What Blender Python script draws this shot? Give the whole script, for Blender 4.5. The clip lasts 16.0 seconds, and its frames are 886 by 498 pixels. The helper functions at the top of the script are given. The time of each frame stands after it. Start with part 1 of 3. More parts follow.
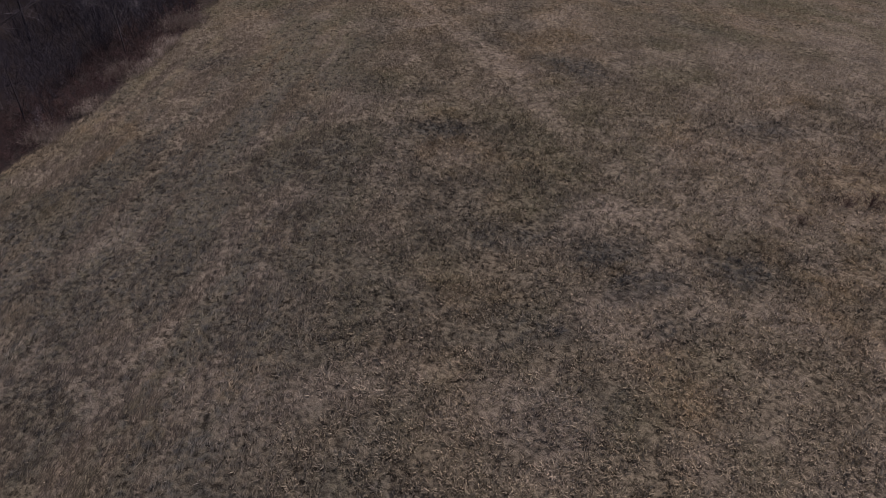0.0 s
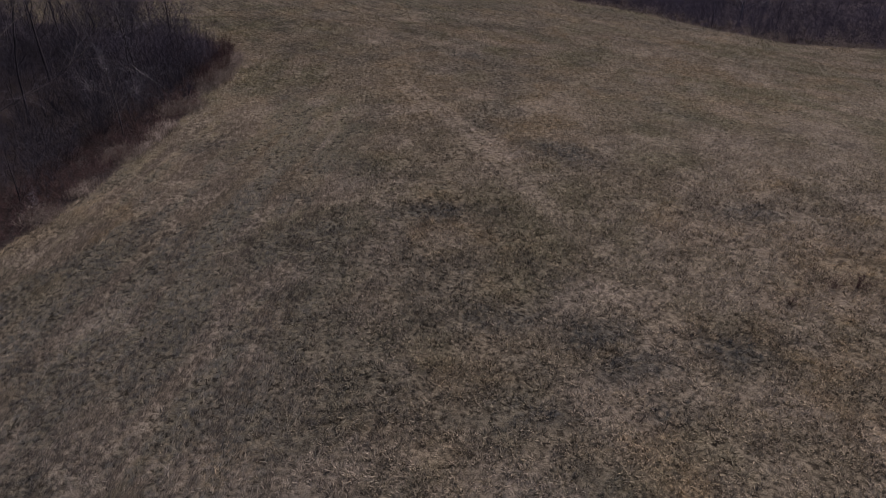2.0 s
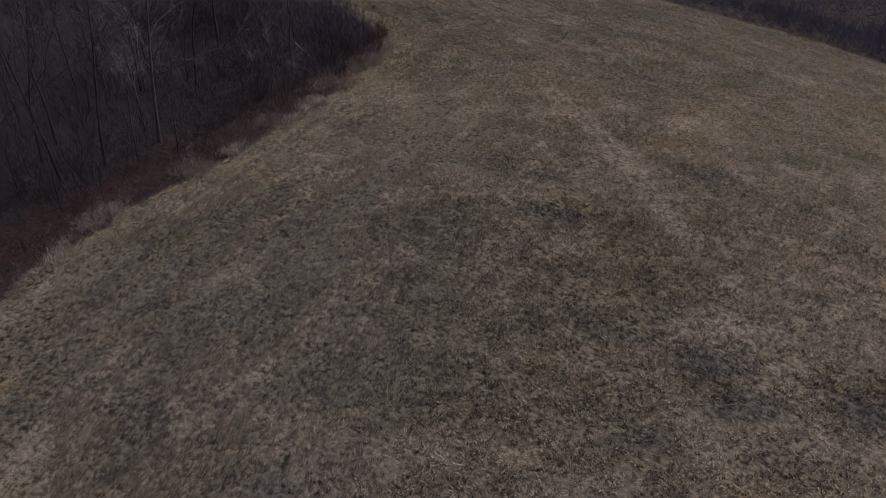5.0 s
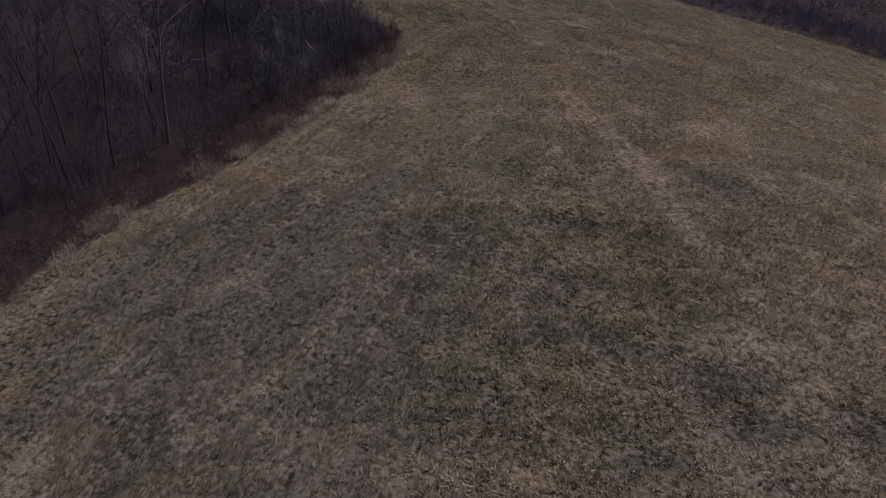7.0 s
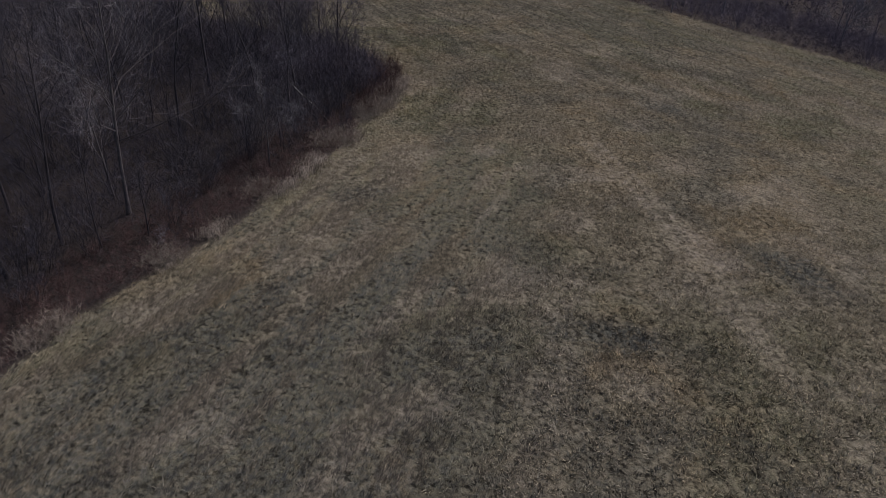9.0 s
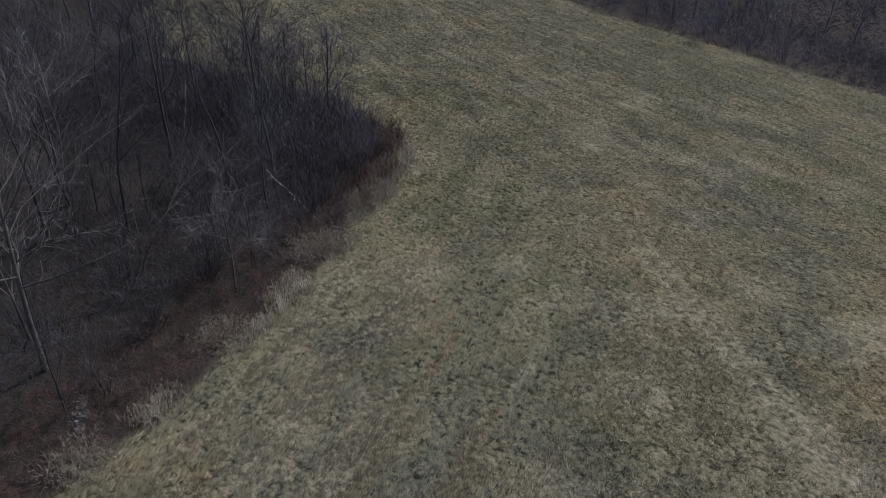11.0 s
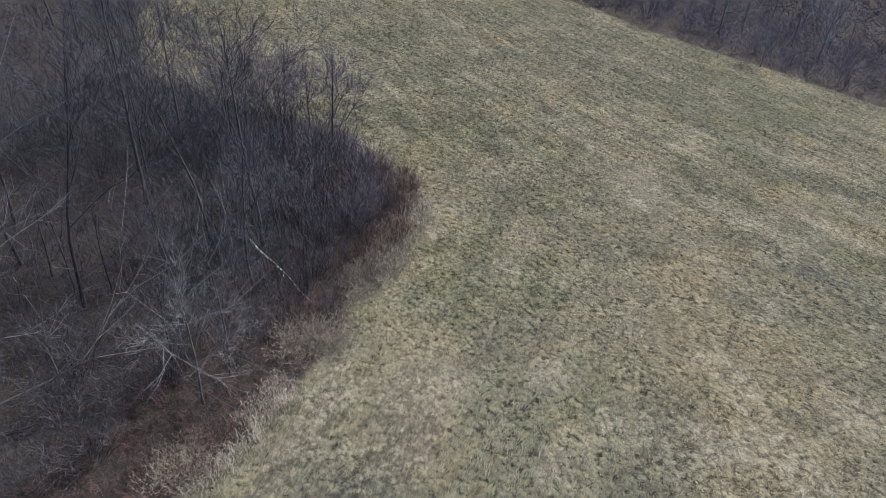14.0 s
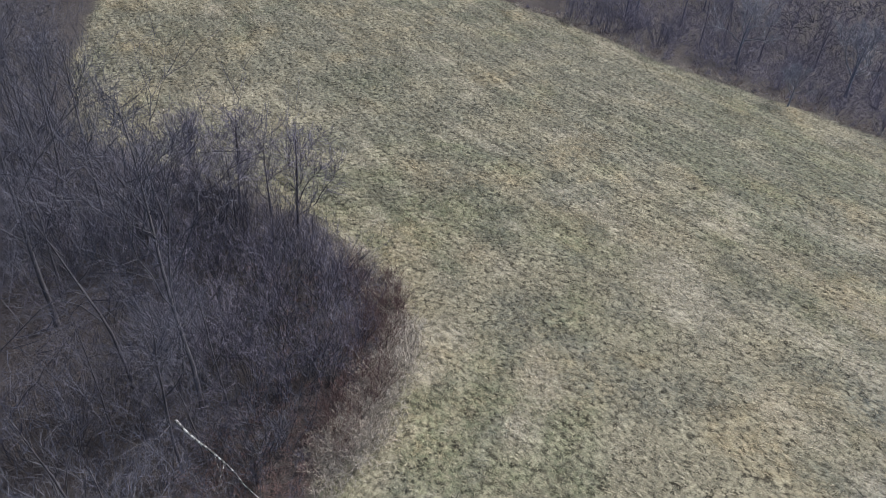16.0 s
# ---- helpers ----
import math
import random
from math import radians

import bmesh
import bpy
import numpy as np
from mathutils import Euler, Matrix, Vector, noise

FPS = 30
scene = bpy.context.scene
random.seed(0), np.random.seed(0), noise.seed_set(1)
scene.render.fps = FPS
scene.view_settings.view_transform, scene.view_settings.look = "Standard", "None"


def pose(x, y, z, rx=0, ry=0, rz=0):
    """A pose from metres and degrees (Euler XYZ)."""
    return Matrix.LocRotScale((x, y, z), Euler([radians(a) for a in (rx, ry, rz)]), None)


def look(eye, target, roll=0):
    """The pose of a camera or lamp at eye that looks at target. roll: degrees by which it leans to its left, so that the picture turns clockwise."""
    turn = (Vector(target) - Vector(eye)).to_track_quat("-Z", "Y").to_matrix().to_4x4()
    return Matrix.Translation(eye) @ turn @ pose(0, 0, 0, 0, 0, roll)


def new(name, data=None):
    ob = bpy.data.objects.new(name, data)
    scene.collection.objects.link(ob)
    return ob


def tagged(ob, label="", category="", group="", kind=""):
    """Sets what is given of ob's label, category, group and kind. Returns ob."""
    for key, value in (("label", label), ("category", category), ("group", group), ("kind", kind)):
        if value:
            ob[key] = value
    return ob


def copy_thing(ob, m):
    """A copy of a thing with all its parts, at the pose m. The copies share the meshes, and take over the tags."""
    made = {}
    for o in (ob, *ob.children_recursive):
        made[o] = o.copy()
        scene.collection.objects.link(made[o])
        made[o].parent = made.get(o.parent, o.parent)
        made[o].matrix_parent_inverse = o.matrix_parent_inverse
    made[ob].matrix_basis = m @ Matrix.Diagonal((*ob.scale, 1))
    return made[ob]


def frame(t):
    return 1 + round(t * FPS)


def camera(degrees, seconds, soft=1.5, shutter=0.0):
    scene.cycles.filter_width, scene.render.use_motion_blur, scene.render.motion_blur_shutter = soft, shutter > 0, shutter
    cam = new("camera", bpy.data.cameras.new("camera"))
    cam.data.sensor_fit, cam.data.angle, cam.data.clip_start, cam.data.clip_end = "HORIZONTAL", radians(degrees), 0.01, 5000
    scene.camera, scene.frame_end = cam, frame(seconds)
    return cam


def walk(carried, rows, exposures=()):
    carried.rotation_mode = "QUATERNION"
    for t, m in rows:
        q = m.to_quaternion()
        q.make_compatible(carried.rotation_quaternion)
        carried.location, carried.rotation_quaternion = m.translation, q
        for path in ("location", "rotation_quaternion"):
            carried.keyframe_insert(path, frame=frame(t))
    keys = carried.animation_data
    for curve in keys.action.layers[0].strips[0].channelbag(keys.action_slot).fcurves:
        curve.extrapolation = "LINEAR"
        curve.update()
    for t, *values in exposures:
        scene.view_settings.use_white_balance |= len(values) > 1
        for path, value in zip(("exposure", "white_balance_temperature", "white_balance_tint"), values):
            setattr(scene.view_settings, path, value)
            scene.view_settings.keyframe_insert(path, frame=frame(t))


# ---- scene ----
# ---- the camera and its flight ----
# seconds, place, heading to the left of +y, tilt, roll (degrees)
PATH = [
    (0.0, 0.019, 0.034, 22.842, 0.759, -41.363, -0.514),
    (0.5, -0.026, 0.144, 22.915, 0.417, -36.545, -0.171),
    (1.0, 0.003, 0.092, 22.945, 0.255, -34.938, -0.034),
    (1.5, 0.000, -0.000, 23.000, 0.021, -34.977, -0.001),
    (2.0, 0.007, -0.009, 23.021, -0.156, -34.988, 0.053),
    (2.5, -0.029, -0.060, 23.089, -0.395, -35.011, 0.140),
    (3.0, 0.025, -0.115, 23.153, -0.580, -35.030, 0.120),
    (3.5, -0.019, -0.252, 23.220, 1.073, -35.087, 0.411),
    (4.0, -0.035, -0.238, 23.102, 7.877, -35.187, 1.308),
    (4.2, -0.021, -0.281, 23.011, 9.248, -35.163, 1.146),
    (4.6, -0.071, -0.282, 22.969, 10.666, -35.142, 1.739),
    (5.2, -0.144, -0.282, 22.906, 11.439, -35.131, 2.063),
    (5.9, -0.230, -0.283, 22.833, 11.722, -35.127, 2.181),
    (6.5, -0.304, -0.284, 22.770, 11.826, -35.125, 2.225),
    (7.0, -0.420, 0.774, 22.765, 12.339, -35.212, 2.138),
    (7.5, -1.027, 2.503, 22.756, 12.172, -35.284, 2.177),
    (8.0, -1.782, 4.738, 22.747, 12.048, -35.286, 2.119),
    (8.5, -2.626, 7.441, 22.701, 12.078, -35.310, 2.072),
    (9.0, -3.459, 10.365, 22.695, 12.236, -35.241, 1.946),
    (9.5, -4.413, 13.641, 22.738, 12.193, -35.316, 1.836),
    (10.0, -5.672, 17.082, 22.907, 11.625, -35.440, 1.915),
    (10.2, -6.095, 18.565, 22.941, 11.560, -35.486, 1.838),
    (10.7, -7.171, 21.971, 23.050, 11.864, -35.667, 2.008),
    (11.2, -7.988, 24.957, 23.094, 12.168, -35.848, 2.178),
    (11.8, -8.620, 27.560, 23.075, 12.533, -36.065, 2.381),
    (12.3, -8.849, 28.562, 23.012, 12.838, -36.246, 2.551),
    (12.5, -8.831, 28.667, 22.927, 13.175, -36.325, 2.670),
    (13.0, -9.063, 29.403, 22.828, 13.693, -36.406, 2.758),
    (13.5, -9.615, 30.932, 22.663, 13.568, -36.462, 2.924),
    (14.0, -10.275, 33.003, 22.574, 13.394, -36.563, 2.997),
    (14.5, -11.143, 35.444, 22.477, 13.114, -36.629, 3.106),
    (15.0, -12.037, 38.236, 22.420, 12.726, -36.721, 3.189),
    (15.5, -12.961, 41.296, 22.412, 12.147, -36.871, 3.339),
    (16.0, -13.945, 44.362, 22.424, 11.553, -37.013, 3.793),
]


def heading(x, y, z, yaw, tilt, roll):
    return pose(x, y, z, 0, 0, yaw) @ pose(0, 0, 0, 90 + tilt) @ pose(0, 0, 0, 0, 0, roll)


cam = camera(63.95, 16.0, soft=0.75)
EXPOSURES = [(0.0, -0.46, 7210, 36), (3.5, -0.47, 7060, 32), (6.5, -0.57, 6900, 30), (8.0, -0.45, 6880, 28), (9.0, -0.4, 6760, 22), (10.0, -0.34, 6560, 10),
             (12.5, 0.63, 6440, 9), (14.0, 0.97, 6450, 9), (15.0, 1.18, 6320, 10), (16.0, 1.2, 6310, 10)]
walk(cam, [(row[0], heading(*row[1:])) for row in PATH], EXPOSURES)
# ---- end of camera ----

# ---- sky, sun ----
world = bpy.data.worlds.new("sky")
scene.world = world
world.use_nodes = True
wn = world.node_tree.nodes
sky = wn.new("ShaderNodeTexSky")
sky.sky_type, sky.sun_disc = "NISHITA", False
sky.sun_elevation, sky.sun_rotation = radians(49), radians(40)
sky.dust_density, sky.air_density, sky.ozone_density = 2.0, 1.0, 1.0
wn["Background"].inputs["Strength"].default_value = 0.075
world.node_tree.links.new(sky.outputs[0], wn["Background"].inputs["Color"])

sun = new("sun", bpy.data.lights.new("sun", "SUN"))
sun.data.energy, sun.data.angle, sun.data.color = 2.3, radians(6), (1.0, 0.975, 0.94)
SUN_FROM = Vector((0.42, 0.50, 0.76))
sun.matrix_world = look(SUN_FROM * 100, (0, 0, 0))


# ---- materials ----
def material(name, rough=0.9, spec=0.25):
    m = bpy.data.materials.new(name)
    m.use_nodes = True
    b = m.node_tree.nodes["Principled BSDF"]
    b.inputs["Roughness"].default_value = rough
    b.inputs["Specular IOR Level"].default_value = spec
    return m, m.node_tree.nodes, m.node_tree.links, b


def noise_node(n, l, scale, detail=4.0, vector=None, rough=0.6):
    t = n.new("ShaderNodeTexNoise")
    t.inputs["Scale"].default_value, t.inputs["Detail"].default_value = scale, detail
    t.inputs["Roughness"].default_value = rough
    if vector is not None:
        l.new(vector, t.inputs["Vector"])
    return t.outputs["Fac"]


def ramp(n, l, source, stops):
    r = n.new("ShaderNodeValToRGB")
    e = r.color_ramp.elements
    while len(e) < len(stops):
        e.new(0.5)
    for k, (p, c) in zip(e, stops):
        k.position, k.color = p, (*c, 1)
    l.new(source, r.inputs["Fac"])
    return r.outputs["Color"]


def mixed(n, l, fac, a, b, how="MIX"):
    x = n.new("ShaderNodeMix")
    x.data_type, x.blend_type = "RGBA", how
    for value, socket in ((fac, x.inputs[0]), (a, x.inputs[6]), (b, x.inputs[7])):
        if isinstance(value, (int, float)):
            socket.default_value = value
        elif isinstance(value, tuple):
            socket.default_value = (*value, 1)
        else:
            l.new(value, socket)
    return x.outputs[2]


def bumped(n, l, b, height, strength, distance):
    k = n.new("ShaderNodeBump")
    k.inputs["Strength"].default_value, k.inputs["Distance"].default_value = strength, distance
    l.new(height, k.inputs["Height"])
    l.new(k.outputs[0], b.inputs["Normal"])


STRAW, PALE, GREEN, THATCH = (0.280, 0.254, 0.186), (0.362, 0.330, 0.266), (0.180, 0.188, 0.116), (0.103, 0.110, 0.102)
OCHRE = (0.318, 0.262, 0.168)


def cover_colour(n, l):
    """The grass colour from the sward's make-up: green, bleached, matted and yellowed shares."""
    a = n.new("ShaderNodeAttribute")
    a.attribute_name = "cover"
    w = n.new("ShaderNodeAttribute")
    w.attribute_name = "warm"
    s = n.new("ShaderNodeSeparateColor")
    l.new(a.outputs["Color"], s.inputs[0])
    where = n.new("ShaderNodeNewGeometry").outputs["Position"]
    shares = []
    for source, scale in ((w.outputs["Fac"], 1.7), (s.outputs[0], 2.3), (s.outputs[2], 2.9), (s.outputs[1], 3.4)):
        frayed = ramp(n, l, noise_node(n, l, scale, 5.0, where, 0.65), [(0.36, (0.25, 0.25, 0.25)), (0.62, (1.0, 1.0, 1.0))])
        share = n.new("ShaderNodeMath")
        share.operation, share.use_clamp = "MULTIPLY", True
        l.new(source, share.inputs[0])
        l.new(frayed, share.inputs[1])
        more = n.new("ShaderNodeMath")
        more.operation, more.use_clamp = "MULTIPLY", True
        more.inputs[1].default_value = 1.35
        l.new(share.outputs[0], more.inputs[0])
        shares.append(more.outputs[0])
    c = mixed(n, l, shares[0], STRAW, OCHRE)
    c = mixed(n, l, shares[1], c, GREEN)
    c = mixed(n, l, shares[2], c, THATCH)
    return mixed(n, l, shares[3], c, PALE), a.outputs["Alpha"], shares[3]


def ground_material():
    m, n, l, b = material("turf_and_leaf_litter", 0.95, 0.15)
    where = n.new("ShaderNodeNewGeometry").outputs["Position"]
    grass, litter_share, bleached = cover_colour(n, l)
    fine = noise_node(n, l, 14.0, 4.0, where, 0.7)
    clump = noise_node(n, l, 1.9, 4.0, where)
    short = mixed(n, l, 0.30, grass, (0.135, 0.138, 0.100))
    grass = mixed(n, l, bleached, short, grass)
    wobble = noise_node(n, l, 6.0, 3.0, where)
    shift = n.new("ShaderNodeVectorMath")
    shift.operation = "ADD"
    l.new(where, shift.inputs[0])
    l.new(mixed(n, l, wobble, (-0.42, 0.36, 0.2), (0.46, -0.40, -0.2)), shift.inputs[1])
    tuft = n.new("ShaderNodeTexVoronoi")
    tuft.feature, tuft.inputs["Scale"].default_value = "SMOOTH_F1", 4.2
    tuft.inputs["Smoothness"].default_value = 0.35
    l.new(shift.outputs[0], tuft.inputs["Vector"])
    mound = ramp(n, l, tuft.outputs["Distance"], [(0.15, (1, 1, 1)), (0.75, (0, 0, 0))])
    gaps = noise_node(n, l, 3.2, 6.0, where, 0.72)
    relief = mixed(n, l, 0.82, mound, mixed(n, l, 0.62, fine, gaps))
    # Darker in the relief's hollows: thatch, plus shade between tussocks put into the colour.
    gap_shade = ramp(n, l, relief, [(0.385, (0.16, 0.155, 0.15)), (0.455, (0.80, 0.79, 0.77)), (0.58, (1.38, 1.37, 1.33))])
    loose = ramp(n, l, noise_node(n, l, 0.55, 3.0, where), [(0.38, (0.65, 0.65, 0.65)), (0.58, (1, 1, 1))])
    gap_shade = mixed(n, l, loose, (0.80, 0.79, 0.77), gap_shade)
    grass = mixed(n, l, mixed(n, l, bleached, (1.0, 1.0, 1.0), (0.4, 0.4, 0.4)), grass, mixed(n, l, 1.0, grass, gap_shade, "MULTIPLY"))
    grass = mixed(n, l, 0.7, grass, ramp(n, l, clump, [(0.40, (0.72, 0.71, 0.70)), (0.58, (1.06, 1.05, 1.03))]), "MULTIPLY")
    # mowing rows in the far half of the field
    turned = n.new("ShaderNodeCombineXYZ")
    for socket, way in ((0, (0.19, -0.167, 0)), (1, (1.1, 1.25, 0))):
        dot = n.new("ShaderNodeVectorMath")
        dot.operation = "DOT_PRODUCT"
        dot.inputs[1].default_value = way
        l.new(where, dot.inputs[0])
        l.new(dot.outputs["Value"], turned.inputs[socket])
    span = n.new("ShaderNodeSeparateXYZ")
    l.new(where, span.inputs[0])
    reach = n.new("ShaderNodeMapRange")
    reach.inputs["From Min"].default_value, reach.inputs["From Max"].default_value = 56, 84
    reach.inputs["To Max"].default_value = 0.7
    l.new(span.outputs["Y"], reach.inputs["Value"])
    rows = ramp(n, l, noise_node(n, l, 0.9, 4.0, turned.outputs[0], 0.6), [(0.40, (0.50, 0.49, 0.48)), (0.60, (1.08, 1.07, 1.05))])
    grass = mixed(n, l, reach.outputs[0], grass, mixed(n, l, 1.0, grass, rows, "MULTIPLY"))
    leaf = noise_node(n, l, 11.0, 5.0, where, 0.75)
    patch = noise_node(n, l, 0.7, 3.0, where)
    litter = ramp(n, l, leaf, [(0.3, (0.034, 0.029, 0.028)), (0.55, (0.074, 0.059, 0.053)), (0.75, (0.13, 0.102, 0.086))])
    litter = mixed(n, l, patch, litter, (0.054, 0.049, 0.048))
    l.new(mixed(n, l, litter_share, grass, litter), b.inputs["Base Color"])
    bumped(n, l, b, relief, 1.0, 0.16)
    return m


def grass_material(name="dry_grass"):
    m, n, l, b = material(name, 0.85, 0.15)
    c, tone, bleached = cover_colour(n, l)
    shade = ramp(n, l, tone, [(0.0, (0.46, 0.45, 0.455)), (0.5, (1.18, 1.165, 1.145)), (1.0, (1.9, 1.88, 1.80))])
    c = mixed(n, l, 1.0, c, shade, "MULTIPLY")
    l.new(c, b.inputs["Base Color"])
    return m


def bark_material(name, dark, light, scale=6.0, rough=0.9, spread=(0.35, 0.7), vary=0.4, toned=False):
    m, n, l, b = material(name, rough, 0.2)
    co = n.new("ShaderNodeTexCoord").outputs["Object"]
    stretch = n.new("ShaderNodeMapping")
    stretch.inputs["Scale"].default_value = (1, 1, 0.25)
    l.new(co, stretch.inputs["Vector"])
    g = noise_node(n, l, scale, 5.0, stretch.outputs[0], 0.7)
    c = ramp(n, l, g, [(spread[0], dark), (spread[1], light)])
    own = n.new("ShaderNodeObjectInfo").outputs["Random"]
    c = mixed(n, l, vary, c, ramp(n, l, own, [(0.0, (0.55, 0.55, 0.6)), (1.0, (1.5, 1.4, 1.35))]), "MULTIPLY")
    if toned:
        tone = n.new("ShaderNodeAttribute")
        tone.attribute_name = "tone"
        c = mixed(n, l, 1.0, c, ramp(n, l, tone.outputs["Fac"], [(0.0, (0.52, 0.50, 0.52)), (0.5, (1.0, 0.97, 0.97)), (1.0, (1.5, 1.42, 1.42))]), "MULTIPLY")
    l.new(c, b.inputs["Base Color"])
    bumped(n, l, b, g, 0.6, 0.02)
    return m


GROUND = ground_material()
GRASS = grass_material()
BARK = bark_material("grey_brown_bark", (0.052, 0.049, 0.054), (0.125, 0.119, 0.128))
PALE_BARK = bark_material("pale_grey_bark", (0.085, 0.080, 0.082), (0.24, 0.228, 0.225))
TWIG = bark_material("bare_twigs", (0.062, 0.062, 0.078), (0.118, 0.118, 0.148), 1.5, vary=0.25)
LIMB = bark_material("grey_limb_bark", (0.046, 0.045, 0.051), (0.120, 0.117, 0.130))
GREY_TWIG = bark_material("grey_twigs", (0.088, 0.088, 0.101), (0.165, 0.163, 0.185), 1.5, vary=0.25)
PALE_TWIG = bark_material("pale_grey_twigs", (0.15, 0.15, 0.165), (0.31, 0.305, 0.33), 1.5)
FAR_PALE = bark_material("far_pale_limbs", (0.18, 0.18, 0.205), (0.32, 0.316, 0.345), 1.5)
# Paler and more purple than TWIG: haze put into the twig colour.
HAZE_TWIG = bark_material("hazed_bare_twigs", (0.115, 0.106, 0.134), (0.205, 0.190, 0.232), 1.5)
CANE = bark_material("red_brown_canes", (0.070, 0.048, 0.047), (0.20, 0.132, 0.120), 1.2)
BRUSH = bark_material("grey_brush", (0.060, 0.060, 0.074), (0.118, 0.117, 0.144), 1.5, vary=0.1, toned=True)
BROWN_BRUSH = bark_material("brown_brush", (0.070, 0.060, 0.059), (0.142, 0.120, 0.113), 1.5, vary=0.1, toned=True)
# Brush paler and bluer than BRUSH, with the haze mixed into its colour.
HAZE_BRUSH = bark_material("hazed_brush", (0.094, 0.089, 0.117), (0.164, 0.157, 0.203), 0.6, vary=0.1, toned=True)
WEED = bark_material("dry_weed_stalks", (0.23, 0.203, 0.168), (0.50, 0.452, 0.38), 1.2)
LOG = bark_material("lichened_dead_wood", (0.07, 0.065, 0.062), (0.46, 0.45, 0.43), 9.0, 0.9, (0.45, 0.6), 0.1)
LEAF = bark_material("fallen_leaves", (0.035, 0.026, 0.022), (0.12, 0.086, 0.068), 0.8)
FLUFF = bark_material("white_seed_fluff", (0.26, 0.26, 0.30), (0.50, 0.50, 0.56), 3.0)


# ---- lie of the land ----
def value_noise(x, y, size, seed):
    """Smooth lattice noise in 0..1 with cells of the given size in metres."""
    table = np.random.RandomState(seed).rand(256, 256)
    u, v = np.asarray(x, float) / size + 1000, np.asarray(y, float) / size + 1000
    i, j = np.floor(u).astype(int), np.floor(v).astype(int)
    f, g = u - i, v - j
    f, g = f * f * (3 - 2 * f), g * g * (3 - 2 * g)
    a, b = table[i % 256, j % 256], table[(i + 1) % 256, j % 256]
    c, d = table[i % 256, (j + 1) % 256], table[(i + 1) % 256, (j + 1) % 256]
    return (a * (1 - f) + b * f) * (1 - g) + (c * (1 - f) + d * f) * g


def fbm(x, y, size, seed, octaves=3):
    total, weight = 0, 0
    for k in range(octaves):
        total = total + value_noise(x, y, size / 2**k, seed + k) * 0.55**k
        weight += 0.55**k
    return total / weight


NEAR_WOOD = [(-30, -60), (-30.5, 10), (-29.6, 22), (-28.2, 30), (-26.4, 35.5), (-24.4, 41), (-22.6, 46.5), (-21.6, 52),
             (-20.4, 55.6), (-20.9, 59.5), (-20.1, 63.5), (-20.3, 67.2), (-20.6, 70.2), (-22.2, 72.8), (-25.3, 75.0), (-28, 77),
             (-34, 79), (-41, 80), (-48, 82), (-55, 90), (-62, 105), (-75, 125), (-140, 150), (-140, -60)]
FAR_WOOD = [(140, 60), (75, 80), (55, 86), (45, 90), (37, 96), (31, 104), (25, 108.5), (18, 111), (11, 114), (4, 116.5),
            (-5, 119), (-12, 122), (-19, 125), (-28, 127.5), (-45, 133), (-62, 145), (-80, 160), (-80, 260), (140, 260)]


def depth_in(x, y, ring):
    """Metres inside the ring (negative outside)."""
    x, y = np.asarray(x, float), np.asarray(y, float)
    best, inside = np.full(x.shape, 1e9), np.zeros(x.shape, bool)
    for (ax, ay), (bx, by) in zip(ring, ring[1:] + ring[:1]):
        ex, ey = bx - ax, by - ay
        t = np.clip(((x - ax) * ex + (y - ay) * ey) / (ex * ex + ey * ey), 0, 1)
        best = np.minimum(best, np.hypot(x - ax - t * ex, y - ay - t * ey))
        if ay != by:
            inside ^= ((ay > y) != (by > y)) & (x < ex * (y - ay) / (by - ay) + ax)
    return np.where(inside, best, -best)


TRACK = [(-4.6, 65), (-3.0, 60.0), (-1.1, 56.2), (0.2, 53.8), (1.5, 51.0), (3.9, 45.0), (5.8, 39.2), (7.6, 33.8), (9.4, 28.2), (12.0, 21.2), (13.0, 15.4), (14, 8)]


def track_side(x, y):
    """Metres off the wheel track, with sign, and the way along it."""
    best = np.full(np.shape(x), 1e9)
    along, run = np.zeros(np.shape(x)), 0.0
    for (ax, ay), (bx, by) in zip(TRACK, TRACK[1:]):
        ex, ey = bx - ax, by - ay
        n = math.hypot(ex, ey)
        t = np.clip(((x - ax) * ex + (y - ay) * ey) / (n * n), 0, 1)
        d = np.hypot(x - ax - t * ex, y - ay - t * ey)
        sign = np.sign((x - ax) * ey - (y - ay) * ex)
        along = np.where(d < np.abs(best), run + t * n, along)
        best = np.where(d < np.abs(best), d * sign, best)
        run += n
    return best, along


def height(x, y):
    """The ground's height: a broad field that falls away into the woods on either side."""
    x, y = np.asarray(x, float), np.asarray(y, float)
    u, v = np.clip(x, -60, 45) / 40, (np.clip(y, -5, 140) - 55) / 50
    z = (-1.057 + 0.089 * u - 3.18 * v - 1.551 * u * u - 3.251 * u * v - 1.069 * v * v
         + 0.761 * u * u * v - 0.633 * u * v * v + 0.151 * v**3 + 0.034 * u**3)
    z = z - 0.05 * np.clip(depth_in(x, y, NEAR_WOOD) - 1, 0, 30) + 0.01 * np.clip(depth_in(x, y, FAR_WOOD) - 4, 0, 200)
    out = np.clip(np.hypot(x + 5, y - 60) - 110, 0, 2000)
    z = z + (fbm(x, y, 160, 71) - 0.45) * out * 0.12
    d, along = track_side(x, y)
    worn = np.clip(1 - np.abs(np.abs(d) - 0.55) / 0.22, 0, 1) * np.clip((along - 1) / 3, 0, 1) * np.clip((28 - along) / 6, 0, 1)
    return z + (fbm(x, y, 3.0, 5) - 0.5) * 0.22 - 0.05 * worn


